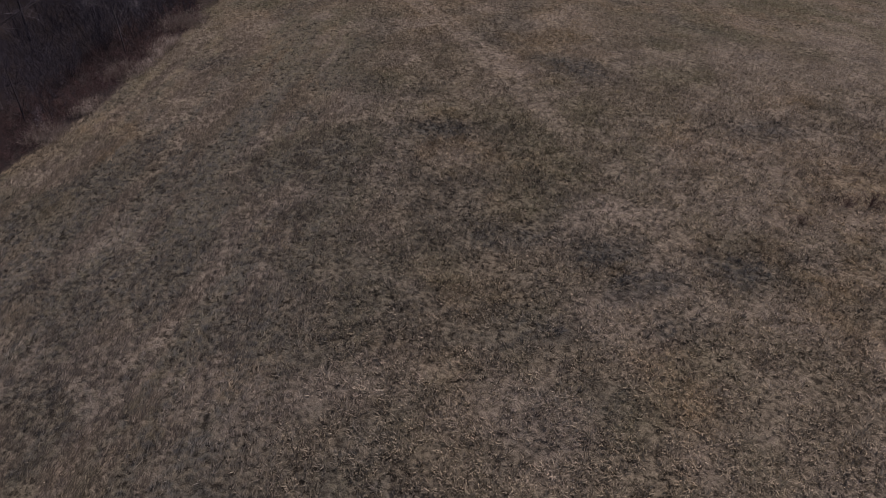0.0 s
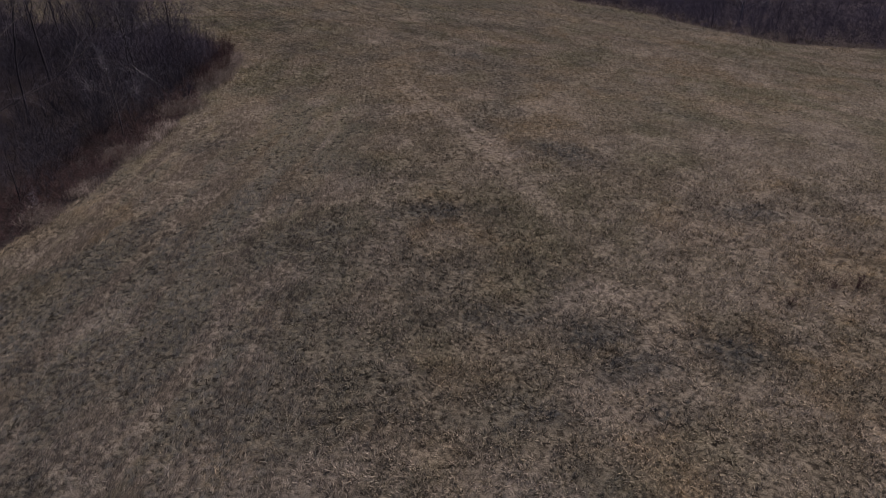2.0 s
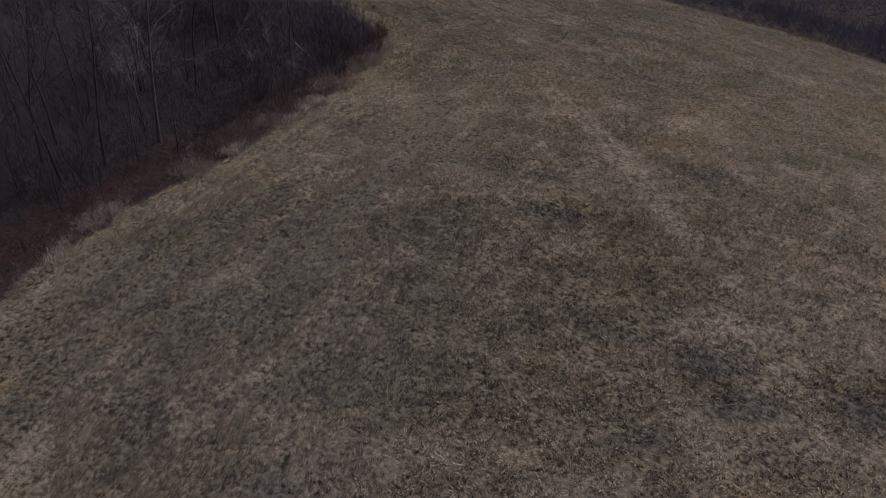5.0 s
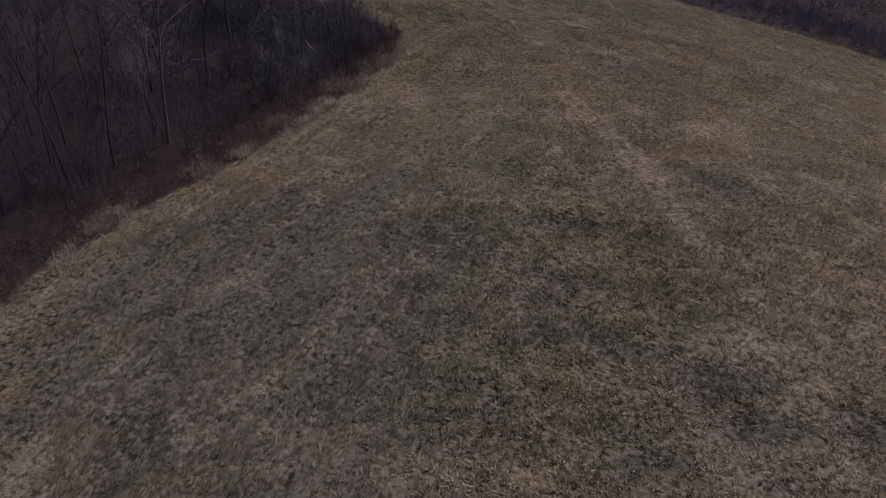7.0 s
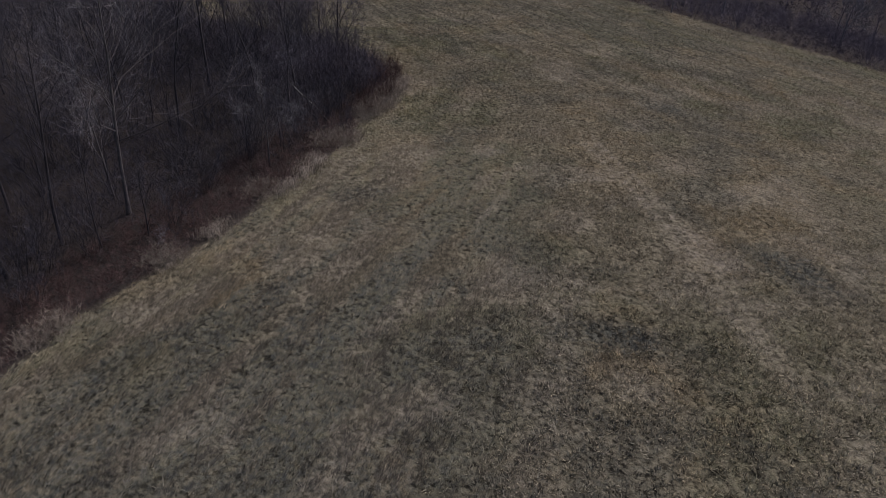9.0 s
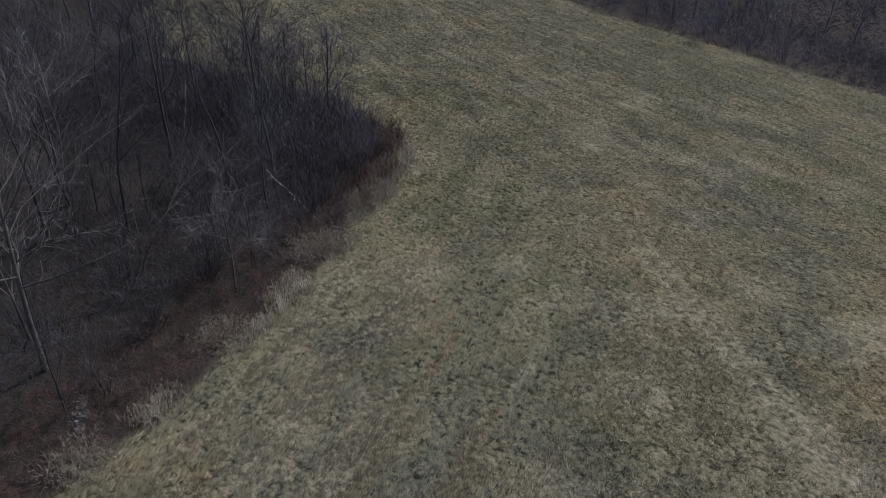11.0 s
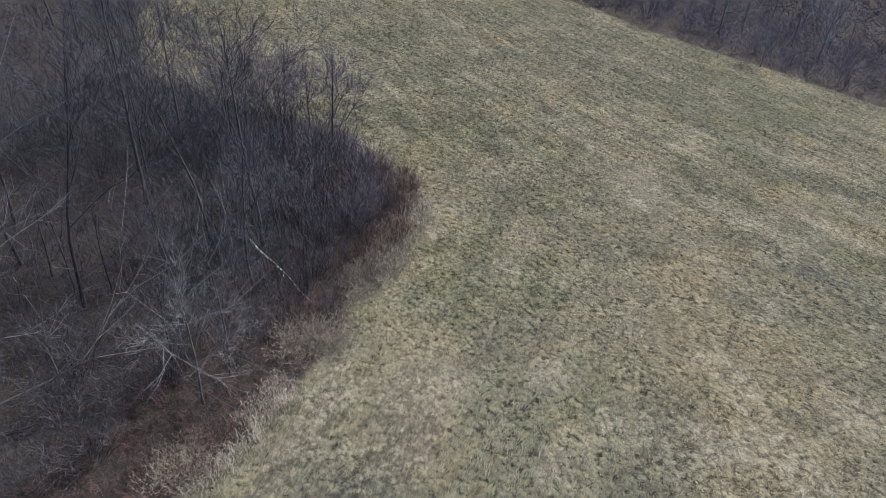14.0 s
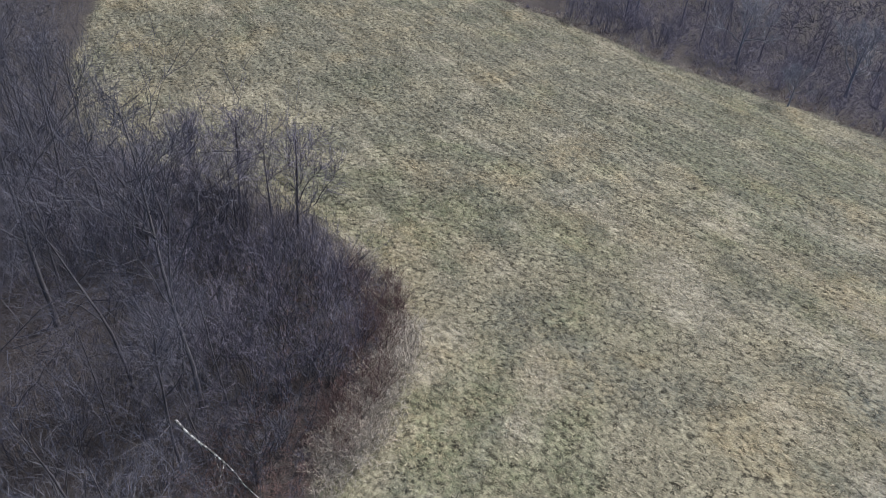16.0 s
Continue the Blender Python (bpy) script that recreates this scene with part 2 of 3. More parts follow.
# places of their own in the sward: x, y, half-widths, turn in degrees, strength
DARK_SPOTS = [(9.0, 45.6, 3.0, 1.9, -40, 0.9), (12.8, 23.6, 2.2, 1.3, -20, 0.9), (2.4, 26.2, 4.0, 1.4, 0, 0.6), (7.2, 25.0, 2.4, 1.3, 0, 0.8),
              (-0.9, 36.8, 4.0, 1.3, 0, 0.7), (-8.5, 34, 5.0, 2.0, 35, 0.6), (18.7, 36.4, 3.0, 1.6, 10, 0.7), (2.8, 70, 2.6, 1.6, -20, 0.8),
              (-13.2, 57.6, 1.7, 2.6, 0, 0.5), (-17.2, 48, 2.2, 1.3, 20, 0.7),
              (-16, 26, 10, 4.0, 80, 0.35), (-10, 15.5, 4, 2, 30, 0.4), (8.6, 22.6, 2.0, 1.2, 20, 0.9), (3.8, 19.8, 2.2, 1.2, 0, 0.6), (9.2, 20.2, 1.4, 1.2, 0, 0.6)]
PALE_SPOTS = [(-8.5, 48, 2.6, 0.22, 76, 0.8), (9.0, 28.4, 2.4, 1.7, -40, 0.95), (4.0, 46.0, 3.2, 1.5, -62, 1.0), (21, 33.5, 4.5, 2.4, -10, 0.6), (14, 20.4, 2.6, 1.3, -40, 0.6),
              (-17.6, 27.4, 3, 0.8, 60, 0.5), (-42, 90, 6, 3, 20, 0.3), (-10.7, 56.5, 1.4, 1.0, 0, 0.6), (4.1, 88, 4.0, 1.6, -20, 0.6),
              (8.6, 79, 2.0, 1.0, -20, 0.6), (-34, 91, 4.0, 1.6, 0, 0.25), (11, 24.8, 1.6, 1.0, -40, 0.6), (-1.5, 76, 3, 1.2, -20, 0.4)]
GREEN_SPOTS = [(-22.5, 79.6, 5, 2.6, 10, 0.8), (-13.2, 80, 4, 2.2, -20, 0.6), (-22, 88.6, 6, 1.8, -15, 0.7), (-13, 72.6, 1.8, 3.0, 0, 0.6),
               (5, 99.6, 5, 1.5, -20, 0.6), (-16.3, 67.7, 1.5, 3, 0, 0.5), (-18, 51, 2.2, 3.6, 0, 0.5), (2.5, 63, 2, 1.2, 0, 0.5)]


def blotch(x, y, spots):
    total = np.zeros(np.shape(x))
    for sx, sy, a, b, turn, strength in spots:
        c, s = math.cos(radians(turn)), math.sin(radians(turn))
        u, v = ((x - sx) * c + (y - sy) * s) / a, (-(x - sx) * s + (y - sy) * c) / b
        total = np.maximum(total, strength * np.exp(-(u * u + v * v) ** 1.3))
    return total


def step(value, low, high):
    t = np.clip((value - low) / (high - low), 0, 1)
    return t * t * (3 - 2 * t)


def combed_side(x, y):
    """The share of the dull, combed-down stretch beside the near wood."""
    near = depth_in(x, y, NEAR_WOOD)
    return step(-x, 3, 10) * step(50 - y, 0, 12) * step(-near, 2.0, 5.0)


def swaths(x, y):
    """Long light and dark streaks of combed grass beside the near wood, about nought."""
    p, q = x * 0.970 - y * 0.242, x * 0.242 + y * 0.970
    p = p + 0.8 * (fbm(x, y, 6, 37, 2) - 0.5)
    return (0.5 * value_noise(p, q / 7.0, 1.3, 33) + 0.5 * value_noise(p, q / 9.0, 0.55, 34) - 0.5) * step(-x, 4, 11) * step(62 - y, 0, 14)


def sward(x, y):
    """Shares of green, bleached and matted grass, and of leaf litter."""
    x, y = np.asarray(x, float), np.asarray(y, float)
    ragged = (fbm(x, y, 2.2, 11) - 0.5)
    wood = np.maximum(depth_in(x, y, NEAR_WOOD), depth_in(x, y, FAR_WOOD))
    litter = step(wood + ragged * 1.6, -0.45, 0.55)
    u, v = x * 0.75 - y * 0.66, x * 0.66 + y * 0.75
    mown = 0.8 * (0.5 * value_noise(u / 9.0, v, 1.7, 31) + 0.5 * value_noise(u / 7.0, v, 0.7, 32) - 0.5) * step(y + 0.4 * x, 46, 66)
    swath = 2.4 * swaths(x, y)
    near = depth_in(x, y, NEAR_WOOD)
    turn = 0.55 * (value_noise(near, (y - x) / 9.0, 0.8, 35) - 0.5) * step(near, -11, -6) * step(y, 52, 62)
    lines = mown * (1 - step(near, -11, -6) * step(y, 52, 62)) + swath + turn
    mottle = 0.45 + 1.1 * fbm(x, y, 0.9, 91, 3)
    green = step(fbm(x, y, 8, 21, 5) + 0.4 * ragged + 0.3 * lines, 0.43, 0.70) * (0.42 + 0.25 * step(y, 40, 56))
    green = np.maximum(green, mottle * blotch(x + ragged * 2, y + ragged * 2, GREEN_SPOTS))
    green = np.maximum(green, 0.45 * step(wood, -2.4, -0.8) * step(y, 34, 48) * step(66 - y, 0, 8))
    matted = step(fbm(x, y, 3.0, 41, 5) + 0.55 * lines + 0.30 * np.exp(-(((x + 10) / 13) ** 2) - ((y - 22) / 14) ** 2) - 0.11 * step(x, 3, 14) + 0.09 * combed_side(x, y) + 0.20 * step(y, 76, 94) * step(44 - x, 0, 12), 0.47, 0.74) * (0.5 + 0.25 * combed_side(x, y))
    matted = np.maximum(matted, np.clip(1.3 * mottle * blotch(x + ragged * 2, y + ragged, DARK_SPOTS), 0, 1))
    open_side = step(x, 2, 14) * step(64 - y, 0, 16)
    pale = step(fbm(x, y, 3.4, 51, 5) + 0.12 * open_side - 0.5 * lines - 0.16 * step(y, 76, 94) * step(44 - x, 0, 12), 0.47, 0.74) * 0.55
    pale = np.maximum(pale, mottle * blotch(x + ragged * 1.5, y, PALE_SPOTS))
    d, along = track_side(x, y)
    trail = np.clip(1.25 - np.abs(d) / 0.95 + 1.6 * ragged, 0, 1) * step(along, 1, 5) * step(56 - along, 0, 6) * (0.42 + 0.45 * step(fbm(x, y, 5, 23), 0.35, 0.6))
    rut = np.clip(1.3 - np.abs(np.abs(d) - 0.52) / 0.15 + 0.8 * ragged, 0, 1) * step(along, 2, 6) * step(24 - along, 0, 8)
    trail = trail * (1 - 0.55 * np.exp(-(d / 0.28) ** 2) * step(26 - along, 0, 4))
    pale = np.maximum(pale * (1 - 0.5 * trail), np.maximum(0.6 * trail, rut))
    trail = np.maximum(0.6 * trail, rut)
    return green * (1 - trail), pale * (1 - 0.8 * blotch(x, y, DARK_SPOTS)), matted * (1 - 0.85 * trail), litter


# stretches of yellowed grass: x, y, half-widths, turn in degrees, strength
WARM_SPOTS = [(-44, 89, 4, 5, 0, 0.9), (-49, 97, 5, 4, 0, 0.8), (4, 89, 5, 2, -40, 0.8), (21.6, 31, 4, 3.4, 0, 0.9), (1.5, 58, 3, 2.5, 0, 0.8), (-3.5, 60.5, 3, 3, 0, 0.7),
              (4.4, 79, 6, 2.5, -40, 0.8), (-8.7, 88, 3, 1.6, -40, 0.7), (11.8, 24, 1.6, 1.0, 0, 0.9), (29, 58, 4, 3, 0, 0.8), (-14, 52, 7, 9, 0, 0.75), (-2.0, 56.5, 3.4, 5.5, 20, 0.8),
              (-3.5, 19.5, 1.0, 0.8, 0, 0.9), (14, 33, 1.6, 1.2, 0, 0.7), (0, 70, 5, 2, -40, 0.6), (12, 68, 6, 2.5, -40, 0.7)]


def warmth(x, y):
    """The yellowed share of the grass."""
    loose = fbm(x, y, 1.3, 27) - 0.5
    own = blotch(x + 3 * loose, y + 3 * (fbm(x, y, 1.5, 28) - 0.5), WARM_SPOTS)
    edge = 0.35 * step(depth_in(x, y, NEAR_WOOD), -2.6, -0.6) * step(y, 26, 34)
    return np.clip(np.maximum(np.maximum(0.85 * own, edge), 0.72 * step(fbm(x, y, 4.5, 25, 4) + 0.3 * loose, 0.52, 0.72)), 0, 1)


def spread(near_from, near_to, pitch, far_from, far_to):
    """Grid lines: even over the near stretch, wider and wider out to the horizon."""
    core = list(np.arange(near_from, near_to, pitch))
    low, high, s = [near_from], [core[-1]], pitch
    while low[-1] > far_from or high[-1] < far_to:
        s *= 1.22
        low.append(max(low[-1] - s, far_from))
        high.append(min(high[-1] + s, far_to))
    return np.array(sorted(set(low + core + high)))


def mesh_from(name, verts, faces, mat, colours=None, smooth=False, warm=None):
    """A mesh from arrays of places and of equal-sided faces."""
    verts, faces = np.asarray(verts, np.float32), np.asarray(faces, np.int32)
    m = bpy.data.meshes.new(name)
    m.vertices.add(len(verts))
    m.vertices.foreach_set("co", verts.ravel())
    sides = faces.shape[1]
    m.loops.add(faces.size)
    m.loops.foreach_set("vertex_index", faces.ravel())
    m.polygons.add(len(faces))
    m.polygons.foreach_set("loop_start", np.arange(0, faces.size, sides, dtype=np.int32))
    m.update(calc_edges=True)
    m.validate()
    if smooth:
        m.polygons.foreach_set("use_smooth", np.ones(len(m.polygons), bool))
    if colours is not None:
        a = m.attributes.new("cover", "FLOAT_COLOR", "POINT")
        a.data.foreach_set("color", np.asarray(colours, np.float32).ravel())
    if warm is not None:
        a = m.attributes.new("warm", "FLOAT", "POINT")
        a.data.foreach_set("value", np.asarray(warm, np.float32).ravel())
    m.materials.append(mat)
    return m


def build_ground():
    xs, ys = spread(-62, 46, 0.5, -1500, 1500), spread(4, 140, 0.5, -1500, 1700)
    x, y = np.meshgrid(xs, ys)
    x, y = x.ravel(), y.ravel()
    w, h = len(xs), len(ys)
    i = (np.arange(h - 1)[:, None] * w + np.arange(w - 1)[None]).ravel()
    faces = np.stack([i, i + 1, i + w + 1, i + w], 1)
    m = mesh_from("ground", np.stack([x, y, height(x, y)], 1), faces, GROUND, np.stack(sward(x, y), 1), True, warmth(x, y))
    return tagged(new("ground", m), "sloping winter hay field of dry and greenish grass, leaf litter under trees", "ground", kind="structure")


build_ground()


def lay(x, y):
    """The way that the grass was combed down by the mower, in radians, and how firmly."""
    left = step(-x, 3, 10) * step(66 - y, 0, 14)
    far = step(y + 0.4 * x, 46, 66)
    return np.where(left > far, math.radians(76), math.radians(-41)), np.maximum(0.8 * left, 0.6 * far)


def build_grass(name, x, y, size, blades, wide, seed, label, uneven=0.1):
    """Tussocks in one mesh: bundles of blades that spill from each place, combed by the mower."""
    r = np.random.RandomState(seed)
    n = len(x)
    sx, sy = x + r.normal(0, 0.14, n), y + r.normal(0, 0.14, n)
    keep, warm = sward(sx, sy), warmth(sx, sy)
    z = height(x, y)
    comb, firm = lay(x, y)
    rough = 1 - 0.4 * step(y + 0.25 * np.abs(x + 5), 40, 56)
    tone = np.clip(0.49 + rough * (0.9 * (1 - 0.6 * firm) * (fbm(x, y, 0.9, 81, 2) - 0.5) + r.normal(0, uneven, n) * (1 - 0.4 * firm)) + 2.6 * swaths(x, y) - 0.10 * combed_side(x, y) + 0.15 * step(x, -1, 9) * step(66 - y, 0, 14), 0, 1)
    b = np.repeat(np.arange(n), blades)
    m = n * blades
    turn, far = r.rand(m) * 2 * np.pi, r.rand(m) ** 0.5
    lean = np.clip(0.25 + 0.9 * far + r.normal(0, 0.25, m), 0.1, 1.45)
    long = size[b] * r.uniform(0.5, 1.1, m)
    bx, by = x[b] + np.cos(turn) * far * size[b] * 0.95, y[b] + np.sin(turn) * far * size[b] * 0.95
    base = z[b] - 0.02 + size[b] * 0.42 * np.clip(1 - far**2, 0, 1)
    combed = r.rand(m) < firm[b]
    way = np.where(combed, comb[b] + r.normal(0, 0.3, m), turn + r.normal(0, 0.7, m))
    lean = np.where(combed, 1.2 + r.normal(0, 0.15, m), lean)
    long = np.where(combed, long * 1.3, long)
    half = wide * r.uniform(0.5, 1.6, m) * ((1 - 0.3 * firm) * (1 - 0.3 * step(y, 34, 46) * (y < 52)))[b]
    side = way + np.pi / 2 + r.normal(0, 0.5, m)
    ox, oy = np.cos(side) * half, np.sin(side) * half
    tip = np.stack([bx + np.cos(way) * long * np.sin(lean), by + np.sin(way) * long * np.sin(lean), base + long * np.cos(lean) * 0.8 + 0.02], 1)
    leaf = np.stack([np.stack([bx - ox, by - oy, base], 1), np.stack([bx + ox, by + oy, base + r.normal(0, 0.3, m) * half], 1), tip], 1).reshape(-1, 3)
    leaf_tone = np.clip(tone[b] + r.normal(0.0, 0.34, m) * (rough * (1 - 0.35 * firm))[b], 0, 1)
    cols = np.repeat(np.stack([keep[0][b], keep[1][b], keep[2][b], leaf_tone], 1), 3, 0)
    mesh = mesh_from(name, leaf, np.arange(3 * m).reshape(-1, 3), GRASS, cols, False, np.repeat(warm[b], 3))
    return tagged(new(name, mesh), label, "grass", kind="stuff")


def scatter_field(pitch, x0, x1, y0, y1, seed):
    """Tussock places in a stretch of the field: uneven rows, clear of litter and wheel ruts."""
    r = np.random.RandomState(seed)
    x, y = np.meshgrid(np.arange(x0, x1, pitch), np.arange(y0, y1, pitch))
    x, y = x.ravel() + r.uniform(-0.42, 0.42, x.size) * pitch, y.ravel() + r.uniform(-0.42, 0.42, x.size) * pitch
    wedge = (x < 10 + 0.76 * y) & (x > -8 - 0.75 * y)
    x, y = x[wedge], y[wedge]
    g, p, t, litter = sward(x, y)
    d, along_track = track_side(x, y)
    bare = (np.abs(np.abs(d) - 0.52) < 0.2) & (along_track > 2) & (along_track < 28)
    thick = (0.30 + 0.75 * step(fbm(x, y, 1.0, 61, 2), 0.30, 0.55)) * (1 - 0.5 * t)
    on_trail = np.clip(1.5 - np.abs(d), 0, 1) * (p > 0.45)
    ok = (litter < 0.5) & (thick > r.rand(len(x))) & (r.rand(len(x)) > 0.55 * on_trail) & ~(bare & (r.rand(len(x)) < 0.95))
    return x[ok], y[ok], r


gx, gy, rr = scatter_field(0.30, -30, 38, 8, 52, 3)
build_grass("field_grass", gx, gy, 0.14 + 0.19 * rr.rand(len(gx)) ** 1.5, 28, 0.020, 4, "matted tussocks of dry tan and dull green field grass", 0.17)
gx, gy, rr = scatter_field(0.30, -34, 52, 52, 84, 5)
build_grass("field_grass", gx, gy, 0.12 + 0.16 * rr.rand(len(gx)) ** 1.5, 18, 0.017, 6, "mown tussocks of bleached straw and grey-green field grass", 0.08)
gx, gy, rr = scatter_field(0.46, -70, 66, 84, 134, 7)
build_grass("field_grass", gx, gy, 0.16 + 0.20 * rr.rand(len(gx)) ** 1.5, 9, 0.03, 8, "bleached rough grass along the field's far end", 0.12)


# ---- woody plants ----
class Wood:
    """Gathers tapered stems for one mesh."""

    def __init__(self):
        self.v, self.f = [], []

    def stem(self, pts, radii, sides):
        base = len(self.v)
        last = len(pts) - 1
        for k, (p, rad) in enumerate(zip(pts, radii)):
            ahead = (pts[min(k + 1, last)] - pts[max(k - 1, 0)]).normalized()
            a = ahead.orthogonal().normalized()
            b = ahead.cross(a)
            if k == last and sides == 3:
                self.v.append(p)
                break
            for s in range(sides):
                t = 2 * math.pi * s / sides
                self.v.append(p + (a * math.cos(t) + b * math.sin(t)) * rad)
        for k in range(last):
            lo, hi = base + k * sides, base + (k + 1) * sides
            for s in range(sides):
                q = (s + 1) % sides
                if k == last - 1 and sides == 3:
                    self.f.append((lo + s, lo + q, hi))
                else:
                    self.f.append((lo + s, lo + q, hi + q, hi + s))
        if sides > 3:
            self.f.append(tuple(base + last * sides + s for s in range(sides)))

    def ribbon(self, pts, widths, side):
        """A fine twig, too thin to show its roundness: a strip that ends in a point."""
        base = len(self.v)
        for p, w in zip(pts[:-1], widths):
            self.v += [p - side * w, p + side * w]
        self.v.append(pts[-1])
        n = len(pts) - 1
        for k in range(n - 1):
            self.f.append((base + 2 * k, base + 2 * k + 1, base + 2 * k + 3, base + 2 * k + 2))
        self.f.append((base + 2 * n - 2, base + 2 * n - 1, base + 2 * n))

    def mesh(self, name, mat, smooth=False):
        m = bpy.data.meshes.new(name)
        m.from_pydata(self.v, [], self.f)
        if smooth:
            m.polygons.foreach_set("use_smooth", np.ones(len(m.polygons), bool))
        m.materials.append(mat)
        return m


def part(name, wood, mat, parent, label="", smooth=False):
    ob = new(name, wood.mesh(name, mat, smooth))
    ob.parent = parent
    return tagged(ob, label, kind="stuff" if name.endswith("mass") else "")


def swerve(rng, amount):
    return Vector((rng.gauss(0, amount), rng.gauss(0, amount), rng.gauss(0, amount)))


def limb_path(rng, start, ahead, length, steps, lift=0.15, wander=0.12):
    pts, d = [start.copy()], ahead.normalized()
    for _ in range(steps):
        d = (d + swerve(rng, wander) + Vector((0, 0, lift))).normalized()
        pts.append(pts[-1] + d * (length / steps))
    return pts


def along(pts, s):
    k = min(int(s * (len(pts) - 1)), len(pts) - 2)
    f = s * (len(pts) - 1) - k
    return pts[k].lerp(pts[k + 1], f), (pts[k + 1] - pts[k]).normalized()


def off_axis(rng, d, angle):
    a = d.orthogonal().normalized()
    a.rotate(Matrix.Rotation(rng.uniform(0, 2 * math.pi), 3, d))
    return (d * math.cos(angle) + a * math.sin(angle)).normalized()


def twigs_on(rng, wood, pts, count, length, radius, forks=2, start=0.2):
    for _ in range(count):
        s = rng.uniform(start, 1.0)
        p, d = along(pts, s)
        size = length * rng.uniform(0.5, 1.2) * (1.15 - 0.5 * s)
        way = off_axis(rng, d, rng.uniform(0.4, 0.95)) + Vector((0, 0, 0.2))
        path = limb_path(rng, p, way, size, 3, 0.10, 0.2)
        wood.ribbon(path, (radius, radius * 0.8, radius * 0.55), off_axis(rng, way.normalized(), math.pi / 2))
        for _ in range(forks):
            q, e = along(path, rng.uniform(0.25, 0.9))
            fork = off_axis(rng, e, rng.uniform(0.35, 0.8))
            wood.ribbon([q, q + fork * size * rng.uniform(0.35, 0.8)], (radius * 0.8,), off_axis(rng, fork, math.pi / 2))


def build_tree(seed, tall, girth, limbs, first, open_angle, bark, twig, dense=1.0, whole=False, name="bare_tree", rise=0.06, bold=1.0, sway=0.6, tilt=(0.0, 0.0)):
    """A leafless tree: tapered trunk, rising limbs with side branches, fine twigs."""
    rng = random.Random(seed)
    tree = new(name)
    trunk, crown = Wood(), Wood()
    lean = Vector((tilt[0] + rng.gauss(0, 0.05) * sway, tilt[1] + rng.gauss(0, 0.05) * sway, 1))
    spine = limb_path(rng, Vector((0, 0, -0.4)), lean, tall, 9, 0.0 if any(tilt) else 0.05, 0.075 * sway)
    radii = [girth * (1 - 0.95 * (k / 9) ** 0.9) + 0.012 for k in range(10)]
    radii[0] *= 1.45
    trunk.stem(spine, radii, 7)
    twigs_on(rng, crown, spine[6:], int(18 * dense), tall * 0.11, 0.011)
    pieces = []
    for k in range(limbs):
        s = first + (0.86 - first) * (max(0, k + rng.uniform(-0.2, 0.3)) / limbs) ** 1.15
        p, d = along(spine, s)
        turn = k * 2.4 + rng.uniform(-0.5, 0.5)
        angle = open_angle * rng.uniform(0.5, 1.05) * (1.05 - 0.35 * s)
        way = Vector((math.cos(turn) * math.sin(angle), math.sin(turn) * math.sin(angle), math.cos(angle)))
        size = tall * (rng.uniform(0.62, 0.95) * (1.0 - s) + 0.06)
        limb, fine = (trunk, crown) if whole else (Wood(), Wood())
        path = limb_path(rng, p, way, size, 6, rise, 0.21)
        thick = max(0.016, girth * (1 - s) * 0.42 + 0.008 * bold)
        limb.stem(path, [thick * (1 - 0.85 * q / 6) for q in range(7)], 5)
        for j in range(int(7 * dense)):
            b, e = along(path, rng.uniform(0.2, 1.0))
            branch = limb_path(rng, b, off_axis(rng, e, rng.uniform(0.45, 0.9)), size * rng.uniform(0.25, 0.5), 3, 0.06, 0.26)
            limb.stem(branch, (thick * 0.42, thick * 0.3, thick * 0.2, 0), 3)
            twigs_on(rng, fine, branch, int(5 * dense), size * 0.32, 0.008 * bold)
        twigs_on(rng, fine, path[2:], int(6 * dense), size * 0.32, 0.009 * bold)
        pieces.append((limb, fine))
    part("trunk", trunk, bark, tree, smooth=True)
    part("twig_mass", crown, twig, tree)
    if not whole:
        for limb, fine in pieces:
            arm = part("limb", limb, LIMB if bark is BARK else bark, tree)
            part("twig_mass", fine, twig, arm)
    return tree


def build_shrub(seed, tall, width, stems, twigs, stem_mat, twig_mat, radius=0.016, droop=0.0, name="thicket_shrub", forks=2):
    """A leafless bush: stems that fan out from one stool, with fine twigs."""
    rng = random.Random(seed)
    bush = new(name)
    wood, fine = Wood(), Wood()
    for k in range(stems):
        turn, open_by = rng.uniform(0, 2 * math.pi), rng.uniform(0.05, 1.0)
        out = width * open_by
        foot = Vector((math.cos(turn), math.sin(turn), 0)) * out * rng.uniform(0.15, 0.5) + Vector((0, 0, -0.1))
        way = Vector((math.cos(turn) * out, math.sin(turn) * out, tall * 0.9))
        path = limb_path(rng, foot, way, tall * rng.uniform(0.6, 1.1), 4, 0.03 - droop, 0.16)
        wood.stem(path, [radius * (1 - 0.8 * q / 4) for q in range(4)] + [0], 3)
        twigs_on(rng, fine, path, twigs, tall * 0.24, radius * 0.6, forks, 0.25)
    part("stem_mass", wood, stem_mat, bush)
    part("twig_mass", fine, twig_mat, bush)
    return bush


